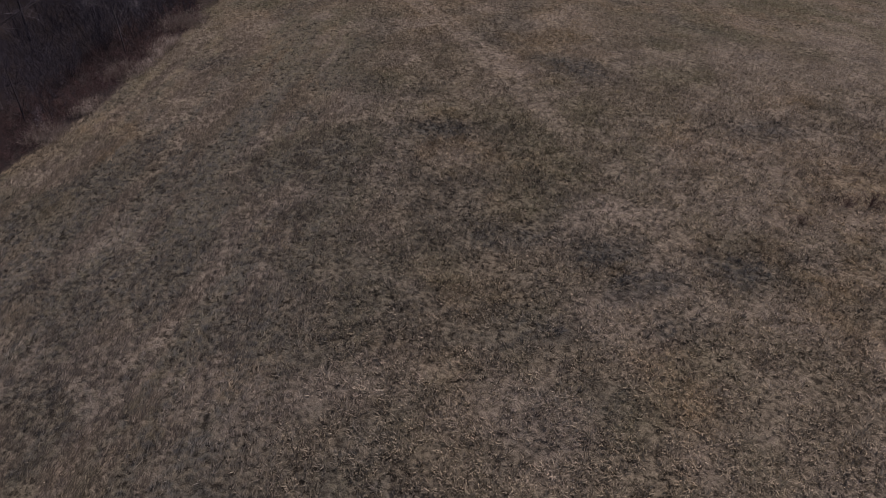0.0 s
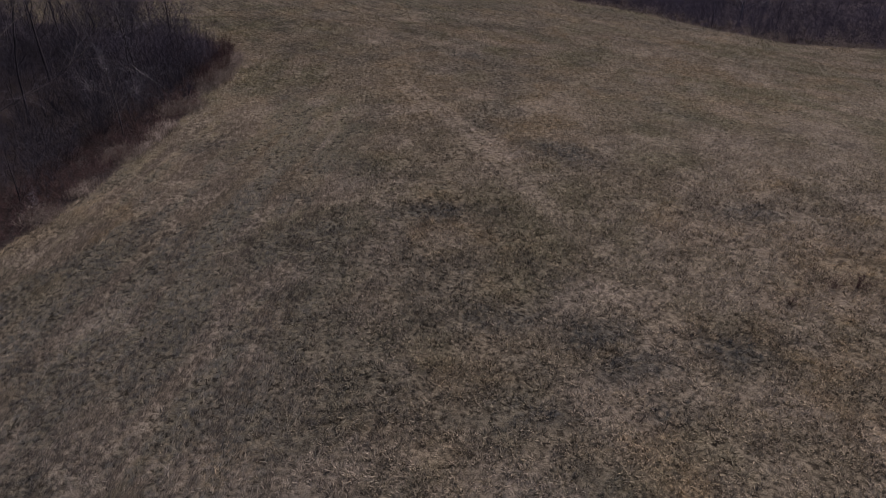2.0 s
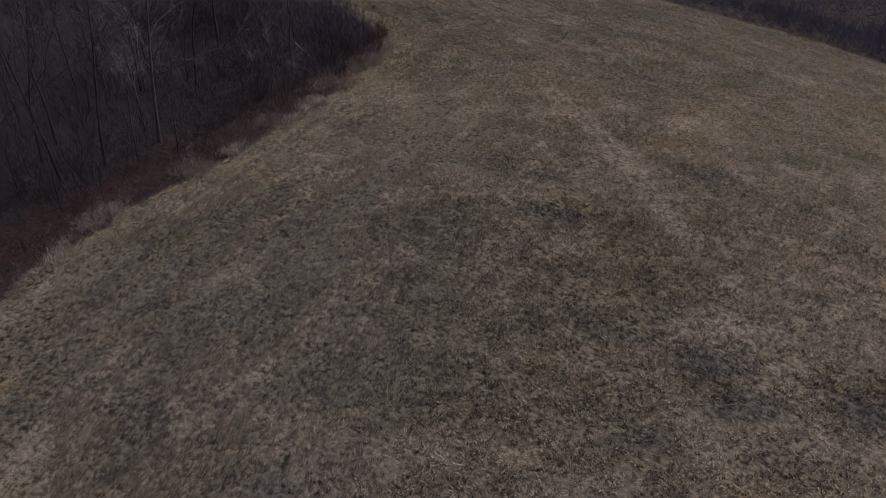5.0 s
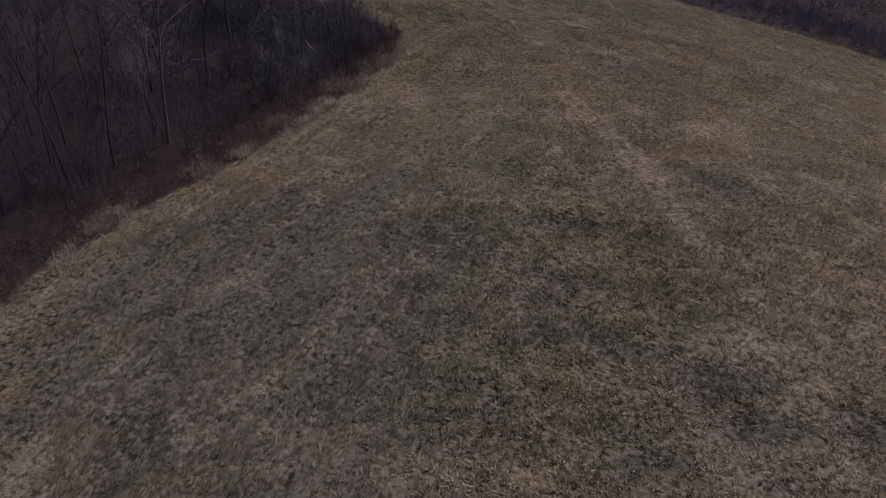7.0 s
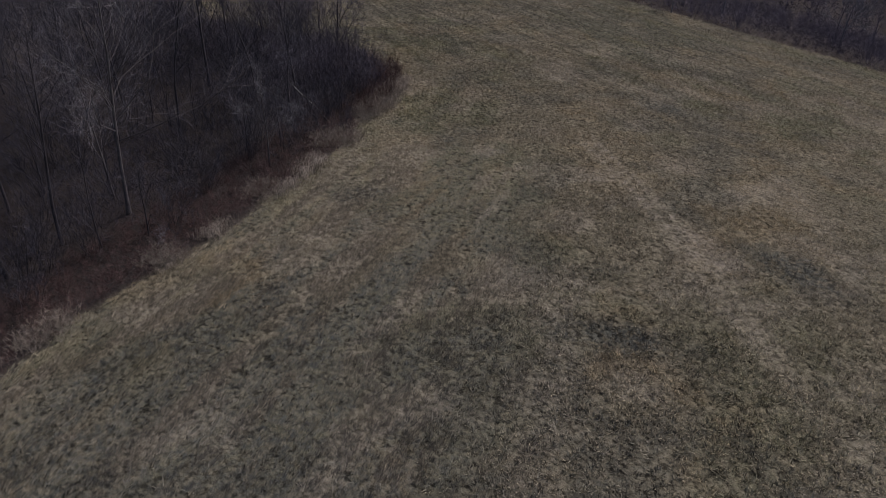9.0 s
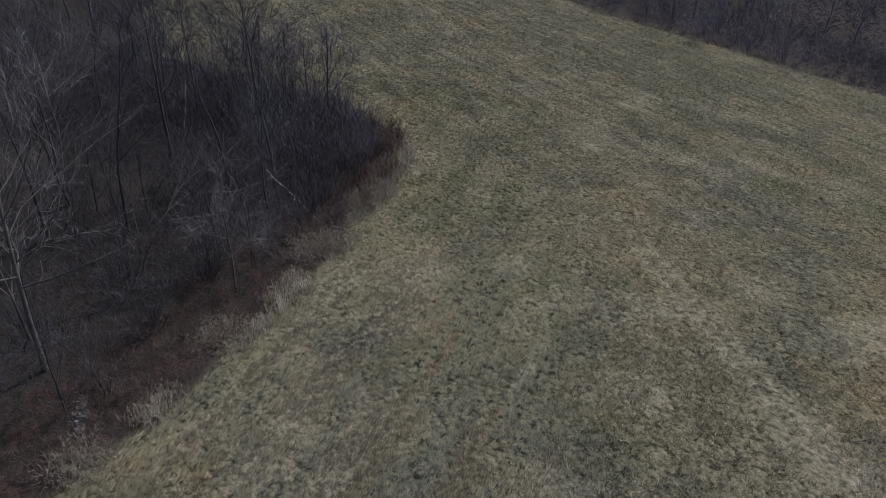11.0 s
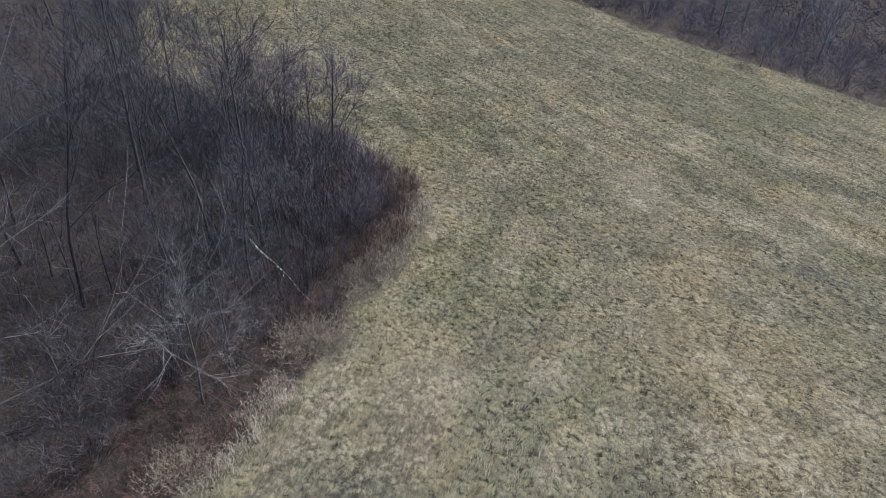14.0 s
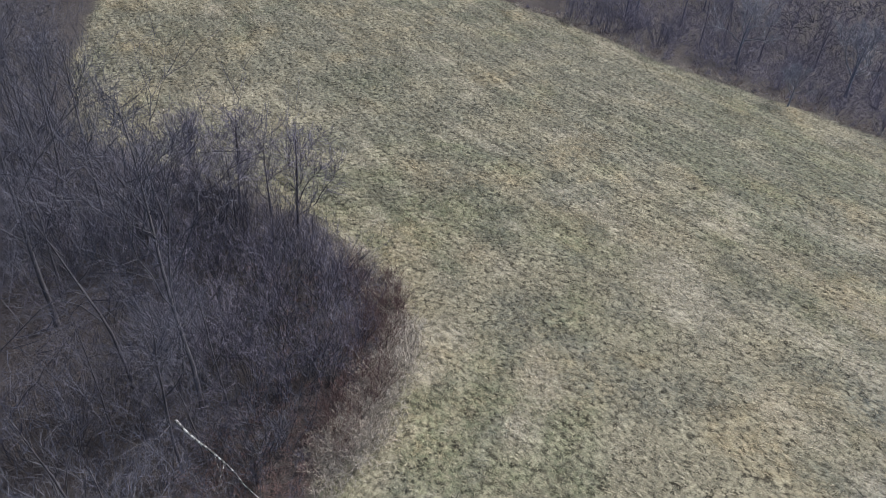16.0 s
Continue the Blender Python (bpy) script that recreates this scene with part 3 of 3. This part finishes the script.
def build_weeds(seed, tall, width, stalks, mat, name="dry_weed_clump", heads=3):
    """A clump of dead upright stalks with branched heads."""
    rng = random.Random(seed)
    clump = new(name)
    wood, tops = Wood(), Wood()
    for _ in range(stalks):
        a, d = rng.uniform(0, 2 * math.pi), width * rng.random() ** 0.5
        foot = Vector((math.cos(a) * d, math.sin(a) * d, -0.1))
        path = limb_path(rng, foot, Vector((rng.gauss(0, 0.55), rng.gauss(0, 0.55), 1)), tall * rng.uniform(0.6, 1.3), 3, -0.12, 0.3)
        wood.ribbon(path, (0.009, 0.008, 0.006), off_axis(rng, Vector((0, 0, 1)), math.pi / 2))
        for _ in range(heads):
            p, e = along(path, rng.uniform(0.45, 1.0))
            head = off_axis(rng, e, rng.uniform(0.3, 0.9))
            tops.ribbon([p, p + head * tall * rng.uniform(0.12, 0.3)], (0.011,), off_axis(rng, head, math.pi / 2))
    part("stalk_mass", wood, mat, clump)
    part("seed_head_mass", tops, mat, clump)
    return clump


def build_brush(name, places, tall, sprigs, mat, seed, label, thick=0.0062, ring=None, short=1.0, clump=6.0):
    """Undergrowth of fine bare shoots past counting: domes of thin rising sprigs, in one mesh."""
    r = np.random.RandomState(seed)
    c = np.array(places)
    n = len(c)
    k = np.repeat(np.arange(n), sprigs)
    m = n * sprigs
    high = tall * r.uniform(0.5, 1.15, n)
    if ring:
        high = high * np.clip(depth_in(c[:, 0], c[:, 1], ring) / 4.0, 0.3, 1)
    tone = np.clip(0.5 + 1.5 * (fbm(c[:, 0], c[:, 1], clump, seed, 2) - 0.5) + r.normal(0, 0.14, n), 0, 1)
    high = high[k]
    turn, up = r.rand(m) * 2 * np.pi, r.rand(m) ** 0.6
    out = (1 - up**2) ** 0.5 * high * 0.42 * r.rand(m) ** 0.4
    x, y = c[k, 0] + np.cos(turn) * out, c[k, 1] + np.sin(turn) * out
    z = height(c[:, 0], c[:, 1])[k] + up * high * r.uniform(0.25, 0.85, m)
    foot = np.stack([x, y, z], 1)
    bend = np.stack([np.cos(turn) * 0.7 + r.normal(0, 0.65, m), np.sin(turn) * 0.7 + r.normal(0, 0.65, m), r.uniform(-0.1, 1.1, m)], 1)
    bend /= np.linalg.norm(bend, axis=1)[:, None]
    side = np.cross(bend, r.normal(0, 1, (m, 3)))
    side /= np.linalg.norm(side, axis=1)[:, None]
    long = (high * r.uniform(0.12, 0.42, m) * short)[:, None]
    wide = r.uniform(0.6, 1.4, m)[:, None] * thick
    v = np.stack([foot - side * wide, foot + side * wide, foot + bend * long], 1).reshape(-1, 3)
    mesh = mesh_from(name, v, np.arange(len(v)).reshape(-1, 3), mat)
    mesh.attributes.new("tone", "FLOAT", "POINT").data.foreach_set("value", np.repeat(tone[k], 3).astype(np.float32))
    return tagged(new(name, mesh), label, "brush", kind="stuff")


def build_fringe(name, places, tall, stalks, mat, seed, label):
    """A ragged strip of flattened dead weeds: long stalks bent over every way, in one mesh."""
    r = np.random.RandomState(seed)
    c = np.repeat(np.array(places), stalks, 0)
    m = len(c)
    x, y = c[:, 0] + r.normal(0, 0.28, m), c[:, 1] + r.normal(0, 0.28, m)
    foot = np.stack([x, y, height(x, y) - 0.03], 1)
    turn = r.rand(m) * 2 * np.pi
    out, up = tall * r.uniform(0.1, 0.7, m), tall * r.uniform(0.25, 1.0, m)
    ahead = np.stack([np.cos(turn), np.sin(turn), np.zeros(m)], 1)
    knee = foot + ahead * (out * 0.4)[:, None] + np.stack([np.zeros(m), np.zeros(m), up], 1)
    tip = foot + ahead * (out * 1.3)[:, None] + np.stack([np.zeros(m), np.zeros(m), up * r.uniform(0.4, 1.1, m)], 1)
    side = np.stack([-np.sin(turn), np.cos(turn), np.zeros(m)], 1) * r.uniform(0.006, 0.014, m)[:, None]
    v = np.stack([foot - side, foot + side, knee + side, knee - side, tip], 1).reshape(-1, 3)
    i = 5 * np.arange(m)[:, None]
    tri = np.concatenate([i + [0, 1, 2], i + [0, 2, 3], i + [3, 2, 4]])
    mesh = mesh_from(name, v, tri, mat)
    return tagged(new(name, mesh), label, "weeds", kind="stuff")


def stand(thing, x, y, turn=0.0, size=1.0):
    """Sets a copy of the thing on the ground."""
    m = pose(x, y, float(height(x, y)), 0, 0, turn) @ Matrix.Scale(size, 4)
    copy = copy_thing(thing, m)
    copy.matrix_basis = m
    return copy


def discard(thing):
    for o in (*thing.children_recursive, thing):
        bpy.data.objects.remove(o)


def places_in(ring, count, shallow, deep, gap, seed, box):
    """Random places between two depths inside a ring, no closer than gap."""
    rng, out, x0, x1, y0, y1 = random.Random(seed), [], *box
    tries = 0
    while len(out) < count and tries < count * 60:
        tries += 60
        x = np.array([rng.uniform(x0, x1) for _ in range(60)])
        y = np.array([rng.uniform(y0, y1) for _ in range(60)])
        d = depth_in(x, y, ring)
        for px, py, pd in zip(x, y, d):
            if shallow < pd < deep and len(out) < count and all((px - qx) ** 2 + (py - qy) ** 2 > gap * gap for qx, qy in out):
                out.append((px, py))
    return out


def plant(protos, places, label, category, group, seed, low=0.85, high=1.15):
    rng = random.Random(seed)
    for x, y in places:
        copy = stand(rng.choice(protos), x, y, rng.uniform(0, 360), rng.uniform(low, high))
        tagged(copy, label, category, group)


trees = [build_tree(100 + k, t, g, n, f, a, BARK, TWIG, 1.4) for k, (t, g, n, f, a) in enumerate(
    [(14, 0.11, 9, 0.32, 0.85), (12.5, 0.09, 8, 0.38, 0.8), (15, 0.125, 10, 0.3, 0.9), (11, 0.08, 8, 0.25, 0.85), (13, 0.10, 8, 0.4, 0.75)])]
pale_trees = [build_tree(130 + k, t, g, n, f, a, PALE_BARK, PALE_TWIG, 1.2, rise=0.02) for k, (t, g, n, f, a) in enumerate(
    [(15, 0.12, 11, 0.38, 1.25), (7.0, 0.055, 9, 0.3, 1.25)])]
saplings = [build_tree(150 + k, t, 0.04, 7, 0.2, 0.7, BARK, TWIG, 0.8, True, "bare_sapling") for k, t in enumerate((6.5, 5.5, 7.5))]
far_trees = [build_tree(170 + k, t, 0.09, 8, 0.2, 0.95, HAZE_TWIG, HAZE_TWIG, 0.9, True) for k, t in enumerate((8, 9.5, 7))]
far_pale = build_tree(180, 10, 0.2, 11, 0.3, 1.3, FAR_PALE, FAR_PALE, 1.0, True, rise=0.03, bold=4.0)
thickets = [build_shrub(200 + k, t, w, 18, 8, BARK, TWIG) for k, (t, w) in enumerate([(4.2, 1.9), (3.4, 1.7), (5.2, 1.9), (2.6, 1.6)])]
tip_thickets = [build_shrub(210 + k, t, w, 24, 9, LIMB, HAZE_TWIG, 0.018) for k, (t, w) in enumerate([(5.8, 2.3), (5.0, 2.4)])]
fans = [build_shrub(214 + k, t, w, 15, 11, LIMB, GREY_TWIG, 0.015, 0.07, "arching_shrub") for k, (t, w) in enumerate([(3.6, 2.6), (2.9, 2.2)])]
tip_trees = [build_tree(190 + k, t, 0.055, 10, 0.25, 1.0, BARK, HAZE_TWIG, 1.3, True, "small_bare_tree", sway=0.3) for k, t in enumerate((4.8, 5.4))]
forked = build_tree(196, 12.5, 0.10, 9, 0.30, 0.55, BARK, TWIG, 1.1, False, "bare_tree", 0.10, sway=0.3)
herringbone = build_tree(135, 17, 0.13, 17, 0.34, 1.25, PALE_BARK, PALE_TWIG, 1.1, rise=0.04, sway=0.25, tilt=(0.15, 0.0))
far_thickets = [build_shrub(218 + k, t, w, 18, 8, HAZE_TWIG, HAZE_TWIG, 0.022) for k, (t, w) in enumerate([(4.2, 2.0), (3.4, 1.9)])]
red_bushes = [build_shrub(220 + k, t, 0.9, 30, 9, CANE, CANE, 0.012, 0.0, "red_cane_bush", 1) for k, t in enumerate((2.0, 1.6, 2.4))]
brambles = [build_shrub(230 + k, t, 1.4, 22, 4, CANE, CANE, 0.011, 0.16, "bramble_bush", 1) for k, t in enumerate((1.2, 0.9, 1.4))]
weeds = [build_weeds(240 + k, t, w, 85, WEED) for k, (t, w) in enumerate([(0.8, 0.8), (0.65, 0.7), (1.0, 0.8)])]

# the near wood: known trees first
for thing, x, y, turn, size, words in [
    (herringbone, -31.4, 43.4, 0, 1.0, "tall leafless tree with pale grey bark among brush"),
    (pale_trees[1], -24.8, 50.6, 60, 1.0, "small leafless tree with pale spreading twigs at the wood's edge"),
    (saplings[0], -28.6, 55.4, 130, 1.2, "slender leafless tree near the wood's edge"),
    (forked, -38.8, 71.6, 200, 0.98, "leafless forked tree rising above the thicket"),
    (forked, -42.9, 73.6, 90, 0.9, "leafless tree at the back of the thicket"),
    (pale_trees[1], -33.6, 45.2, 120, 1.4, "small leafless tree with pale forking limbs beside a taller one"),
    (forked, -46.0, 75.0, 40, 0.85, "leafless tree at the back of the thicket"),
    (trees[4], -47.5, 77.0, 140, 0.9, "leafless tree at the back of the thicket"),
    (tip_trees[0], -29.0, 75.4, 10, 1.5, "small leafless tree standing clear at the tip of the thicket"),
    (tip_trees[1], -33.6, 77.2, 80, 1.25, "small round-crowned leafless tree behind the thicket"),
    (tip_trees[0], -31.2, 76.6, 150, 1.2, "small leafless tree at the thicket's back edge"),
    (tip_trees[1], -34.8, 75.6, 250, 1.25, "small round-crowned leafless tree in the thicket"),
    (tip_trees[0], -36.4, 74.2, 330, 1.4, "small round-crowned leafless tree in the thicket"),
    (tip_trees[1], -32.6, 74.8, 30, 1.1, "small round-crowned leafless tree in the thicket"),
    (tip_trees[1], -37.0, 77.6, 200, 1.1, "small round-crowned leafless tree behind the thicket"),
    (trees[1], -26.8, 58.9, 300, 0.8, "leafless tree with a fallen trunk leaning on it"),
]:
    tagged(stand(thing, x, y, turn, size), words, "tree", "bare trees of the near wood")
KNOWN = [(-31.4, 43.5), (-24.8, 50.6), (-28.9, 54.6), (-26.8, 58.9)]
WOOD = "bare trees of the near wood"
inner = [p for p in places_in(NEAR_WOOD, 56, 5.0, 40, 3.3, 300, (-66, -24, 12, 66)) if min(math.dist(p, k) for k in KNOWN) > 2.5 and not (p[0] > -34 and 45 < p[1] < 57)]
plant(trees, inner, "tall leafless grey-brown tree standing in the wood", "tree", WOOD, 301)
plant(trees[1:4:2], places_in(NEAR_WOOD, 6, 5, 14, 4.5, 302, (-56, -34, 62, 76)), "leafless tree above the thicket", "tree", WOOD, 303, 0.6, 0.85)
plant(trees, places_in(NEAR_WOOD, 10, 4.0, 20, 4.5, 318, (-90, -48, 76, 125)), "leafless tree at the back of the wood", "tree", WOOD, 319, 0.7, 1.0)
plant(pale_trees, places_in(NEAR_WOOD, 2, 9, 25, 9, 304, (-50, -25, 15, 56)), "leafless tree with pale grey bark", "tree", WOOD, 305, 0.8, 1.0)
plant(saplings, places_in(NEAR_WOOD, 32, 3.5, 26, 2.0, 306, (-58, -22, 14, 64)), "slender leafless sapling in the underwood", "sapling", "saplings of the near wood", 307)
plant(thickets, places_in(NEAR_WOOD, 90, 2.6, 13, 1.6, 308, (-52, -20, 57, 84)), "dense purple-grey leafless thicket shrub", "shrub", "shrubs of the near thicket", 309, 0.75, 1.05)
plant(thickets, places_in(NEAR_WOOD, 70, 3.2, 24, 2.1, 310, (-56, -22, 12, 60)), "leafless grey underwood shrub", "shrub", "shrubs of the near wood", 311, 0.7, 1.1)
plant(thickets, places_in(NEAR_WOOD, 12, 2.5, 16, 3.0, 328, (-90, -46, 76, 125)), "leafless shrub at the back of the wood", "shrub", "shrubs of the near wood", 329, 0.7, 1.1)
plant(tip_thickets, places_in(NEAR_WOOD, 30, 2.8, 10, 1.9, 348, (-44, -22, 63, 80)), "tall dense purple-grey leafless thicket shrub", "shrub", "shrubs of the near thicket", 349, 0.75, 1.0)
ARCHED = [(-26.9, 53.6), (-33, 51), (-30.5, 48.4), (-27.9, 47), (-24.4, 59.6), (-28.5, 50)]
for x, y, s in [(-28.9, 54.8, 1.35), (-26.9, 52.6, 1.15), (-31.6, 50.6, 1.3)]:
    tagged(stand(fans[0], x, y, x * 40, s), "large leafless shrub with arching pale grey twigs", "shrub", "arching shrubs of the near wood")
tagged(stand(thickets[3], -21.7, 57.4, 40, 0.8), "low dark purple shrub leaning out over the field's edge", "shrub", "shrubs of the near wood")
plant(fans, ARCHED + places_in(NEAR_WOOD, 16, 3, 11, 2.4, 352, (-40, -22, 32, 64)), "leafless shrub with arching pale grey twigs", "shrub", "arching shrubs of the near wood", 353, 0.8, 1.15)
plant(red_bushes, places_in(NEAR_WOOD, 32, 0.3, 2.2, 0.75, 312, (-27, -20, 61, 73)), "upright bush of dark red-brown bare canes", "bush", "red bushes at the wood's tip", 313, 0.45, 0.85)
plant(far_thickets, places_in(NEAR_WOOD, 14, 1.3, 3.2, 1.4, 354, (-30, -20, 66, 77)), "low dense purple-grey leafless shrub at the wood's tip", "shrub", "shrubs of the near thicket", 355, 0.5, 0.75)
plant(brambles, places_in(NEAR_WOOD, 130, 0.7, 5.5, 1.0, 314, (-38, -20, 14, 62)), "tangled bush of arching red-brown brambles", "bramble", "brambles along the near wood", 315)
fringe = [p for p in places_in(NEAR_WOOD, 420, -0.25, 1.2, 0.42, 316, (-32, -19, 14, 74)) if fbm(*p, 3.2, 95, 2) + 0.12 * (1 - abs(depth_in(*p, NEAR_WOOD) - 0.4)) > (0.59 if p[1] > 42 else 0.72)]
for cx, cy in ((-23.9, 47.2), (-22.2, 55.4), (-21.0, 62.4)):
    fringe += [(cx + 0.75 * math.cos(k * 2.4) * (0.3 + 0.1 * k), cy + 1.3 * math.sin(k * 2.4) * (0.3 + 0.1 * k)) for k in range(9)]
plant(weeds, fringe, "clump of dead tan weed stalks at the field's edge", "weeds", "weed clumps along the near wood", 317, 0.8, 1.2)

# the far wood
plant(far_trees, places_in(FAR_WOOD, 55, 9, 45, 4.5, 320, (-70, 95, 84, 165)), "tall leafless tree of the far wood", "tree", "bare trees of the far wood", 321)
for x, y, s in [(1.5, 127.5, 0.8), (13.7, 126.7, 0.85), (5.3, 115.6, 0.45), (-10, 140, 0.9), (30, 122, 0.8), (44, 105, 0.8)]:
    tagged(stand(far_pale, x, y, x * 37, s), "leafless tree with pale spreading limbs in the far wood", "tree", "bare trees of the far wood")
plant(far_thickets, places_in(FAR_WOOD, 70, 1.0, 14, 2.6, 322, (-60, 80, 82, 160)), "dense purple-grey leafless shrub of the far wood's edge", "shrub", "shrubs of the far wood", 323, 0.8, 1.25)
plant(brambles, places_in(FAR_WOOD, 60, 0.3, 2.0, 1.5, 324, (-40, 70, 82, 135)), "low dark red-brown bramble along the far wood", "bramble", "brambles of the far wood", 325)
plant(weeds, places_in(FAR_WOOD, 70, -0.3, 1.0, 1.1, 326, (-40, 70, 82, 135)), "clump of dead tan weeds along the far wood", "weeds", "weed clumps of the far wood", 327)

build_brush("undergrowth", places_in(NEAR_WOOD, 380, 1.3, 16, 0.9, 330, (-54, -20, 60, 84)), 3.2, 165, BRUSH, 331, "dense purple-grey undergrowth of bare shoots", ring=NEAR_WOOD, short=0.75)
build_brush("undergrowth", places_in(NEAR_WOOD, 560, 4.5, 34, 1.2, 332, (-66, -20, 8, 62)), 3.0, 150, BRUSH, 333, "bare grey undergrowth on the wood's floor", short=0.8)
build_brush("undergrowth", places_in(NEAR_WOOD, 420, 2.0, 16, 0.9, 342, (-48, -20, 10, 64)), 1.5, 120, BROWN_BRUSH, 345, "brown undergrowth of dead stems on the wood's floor", 0.007)
build_brush("undergrowth", places_in(NEAR_WOOD, 640, 0.15, 6.0, 0.5, 334, (-42, -20, 10, 72)), 1.05, 130, CANE, 335, "low red-brown undergrowth inside the wood's edge")
build_brush("undergrowth", places_in(NEAR_WOOD, 150, 2.5, 26, 1.6, 336, (-104, -46, 74, 132)), 4.4, 130, BRUSH, 337, "bare undergrowth at the back of the wood", 0.014)
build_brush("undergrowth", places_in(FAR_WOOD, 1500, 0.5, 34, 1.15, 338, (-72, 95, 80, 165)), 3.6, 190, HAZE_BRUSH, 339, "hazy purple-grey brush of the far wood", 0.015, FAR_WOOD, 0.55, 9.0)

strip = [p for p in places_in(NEAR_WOOD, 520, -0.45, 0.8, 0.3, 356, (-32, -19, 16, 72)) if fbm(*p, 3.4, 97, 2) + 0.10 * (1 - abs(depth_in(*p, NEAR_WOOD) - 0.1)) > (0.48 if 41 < p[1] < 53 else 0.56 if p[1] > 38 else 0.64)]
build_fringe("edge_weeds", strip, 0.55, 60, WEED, 357, "ragged strip of flattened tan weeds along the field's edge")


def build_flecks(name, places, reach, count, size, mat, seed, label, lift=0.05):
    """Small flat scraps (leaves, fluff) strewn round the places, in one mesh."""
    r = np.random.RandomState(seed)
    c = np.repeat(np.array(places), count, 0)
    m = len(c)
    turn, out = r.rand(m) * 2 * np.pi, reach * r.rand(m) ** 0.5
    x, y = c[:, 0] + np.cos(turn) * out, c[:, 1] + np.sin(turn) * out
    mid = np.stack([x, y, height(x, y) + r.rand(m) * lift + 0.02], 1)
    a, b = r.normal(0, 1, (m, 3)) * (1, 1, 0.4), r.normal(0, 1, (m, 3)) * (1, 1, 0.4)
    a *= (size * r.uniform(0.6, 1.3, m) / np.linalg.norm(a, axis=1))[:, None]
    b *= (size * r.uniform(0.4, 0.9, m) / np.linalg.norm(b, axis=1))[:, None]
    v = np.stack([mid - a, mid + b, mid + a, mid - b], 1).reshape(-1, 3)
    return tagged(new(name, mesh_from(name, v, np.arange(len(v)).reshape(-1, 4), mat)), label, "litter", kind="stuff")


build_flecks("fallen_leaves", places_in(NEAR_WOOD, 420, 0.6, 24, 0.9, 340, (-56, -20, 12, 80)), 1.1, 34, 0.06, LEAF, 341, "brown fallen leaves on the wood's floor")
build_flecks("seed_fluff", [(-27.3, 41.0), (-27.0, 40.4), (-26.7, 39.9)], 0.28, 70, 0.032, FLUFF, 343, "white seed fluff caught on brambles", 1.1)
build_flecks("seed_fluff", [(-26.8, 42.6), (-27.6, 43.5), (-28.0, 42.4), (-33.5, 52.5), (-34.5, 60.7)], 0.7, 60, 0.016, FLUFF, 344, "whitish scraps of seed fluff on the brush", 0.9)


def build_log(name, a, b, r0, r1, mat, seed, snags=3):
    """A dead trunk or branch lying from a to b, with broken snags."""
    rng = random.Random(seed)
    a, b = Vector(a), Vector(b)
    thing = new(name)
    thing.location = a
    wood = Wood()
    pts = [(b - a) * (k / 8) + swerve(rng, (b - a).length * 0.008) for k in range(9)]
    wood.stem(pts, [r0 + (r1 - r0) * k / 8 for k in range(9)], 8)
    part("stem", wood, mat, thing, smooth=True)
    for _ in range(snags):
        limb = Wood()
        p, d = along(pts, rng.uniform(0.2, 0.95))
        path = limb_path(rng, p, off_axis(rng, d, rng.uniform(0.6, 1.1)), (b - a).length * rng.uniform(0.12, 0.35), 4, 0.0, 0.15)
        limb.stem(path, [r1 * 0.7, r1 * 0.55, r1 * 0.4, r1 * 0.25, 0], 3)
        part("snag", limb, mat, thing)
    return thing


def on_ground(x, y, lift=0.0):
    return (x, y, float(height(x, y)) + lift)


tagged(build_log("fallen_trunk", (-26.6, 58.9, 1.15), on_ground(-22.9, 58.2, -0.05), 0.065, 0.02, LOG, 350, 2),
       "fallen dead trunk blotched with white lichen, leaning on a tree", "log")
for k, (a, b, r) in enumerate([
    (on_ground(-31.5, 56.5, 2.6), on_ground(-29.0, 57.6, 0.0), 0.04), (on_ground(-36.0, 60.0, 0.0), on_ground(-33.2, 62.6, 3.6), 0.045),
    (on_ground(-31.0, 49.5, 0.1), on_ground(-27.8, 51.2, 0.5), 0.06), (on_ground(-38.5, 57, 3.2), on_ground(-37.0, 55.2, 0), 0.045),
    (on_ground(-25.6, 61.5, 0.2), on_ground(-23.2, 60.6, 1.6), 0.035), (on_ground(-33.5, 46.5, 0.1), on_ground(-30.2, 48.8, 0.2), 0.07),
    (on_ground(-29.8, 65.0, 2.6), on_ground(-27.2, 63.8, 0.2), 0.035), (on_ground(-34.5, 66.0, 3.0), on_ground(-32.0, 65.2, 0.4), 0.035)]):
    tagged(build_log("dead_branch", a, b, r * 0.8, r * 0.2, LIMB, 360 + k, 5), "pale dead branch fallen among the undergrowth", "branch", "dead branches in the near wood")

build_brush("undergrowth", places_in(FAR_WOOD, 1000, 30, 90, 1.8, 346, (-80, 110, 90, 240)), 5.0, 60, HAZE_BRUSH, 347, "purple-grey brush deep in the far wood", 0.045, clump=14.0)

for x, y, s in [(20.0, 28.5, 0.62), (21.2, 28.5, 0.7), (17.2, 27.0, 0.4)]:
    tagged(stand(red_bushes[1], x, y, x * 50, s), "small dark weed bush standing alone in the field", "bush", "weed bushes in the field")

for proto in trees + pale_trees + saplings + far_trees + [far_pale] + thickets + tip_thickets + fans + [forked, herringbone] + tip_trees + far_thickets + red_bushes + brambles + weeds:
    discard(proto)
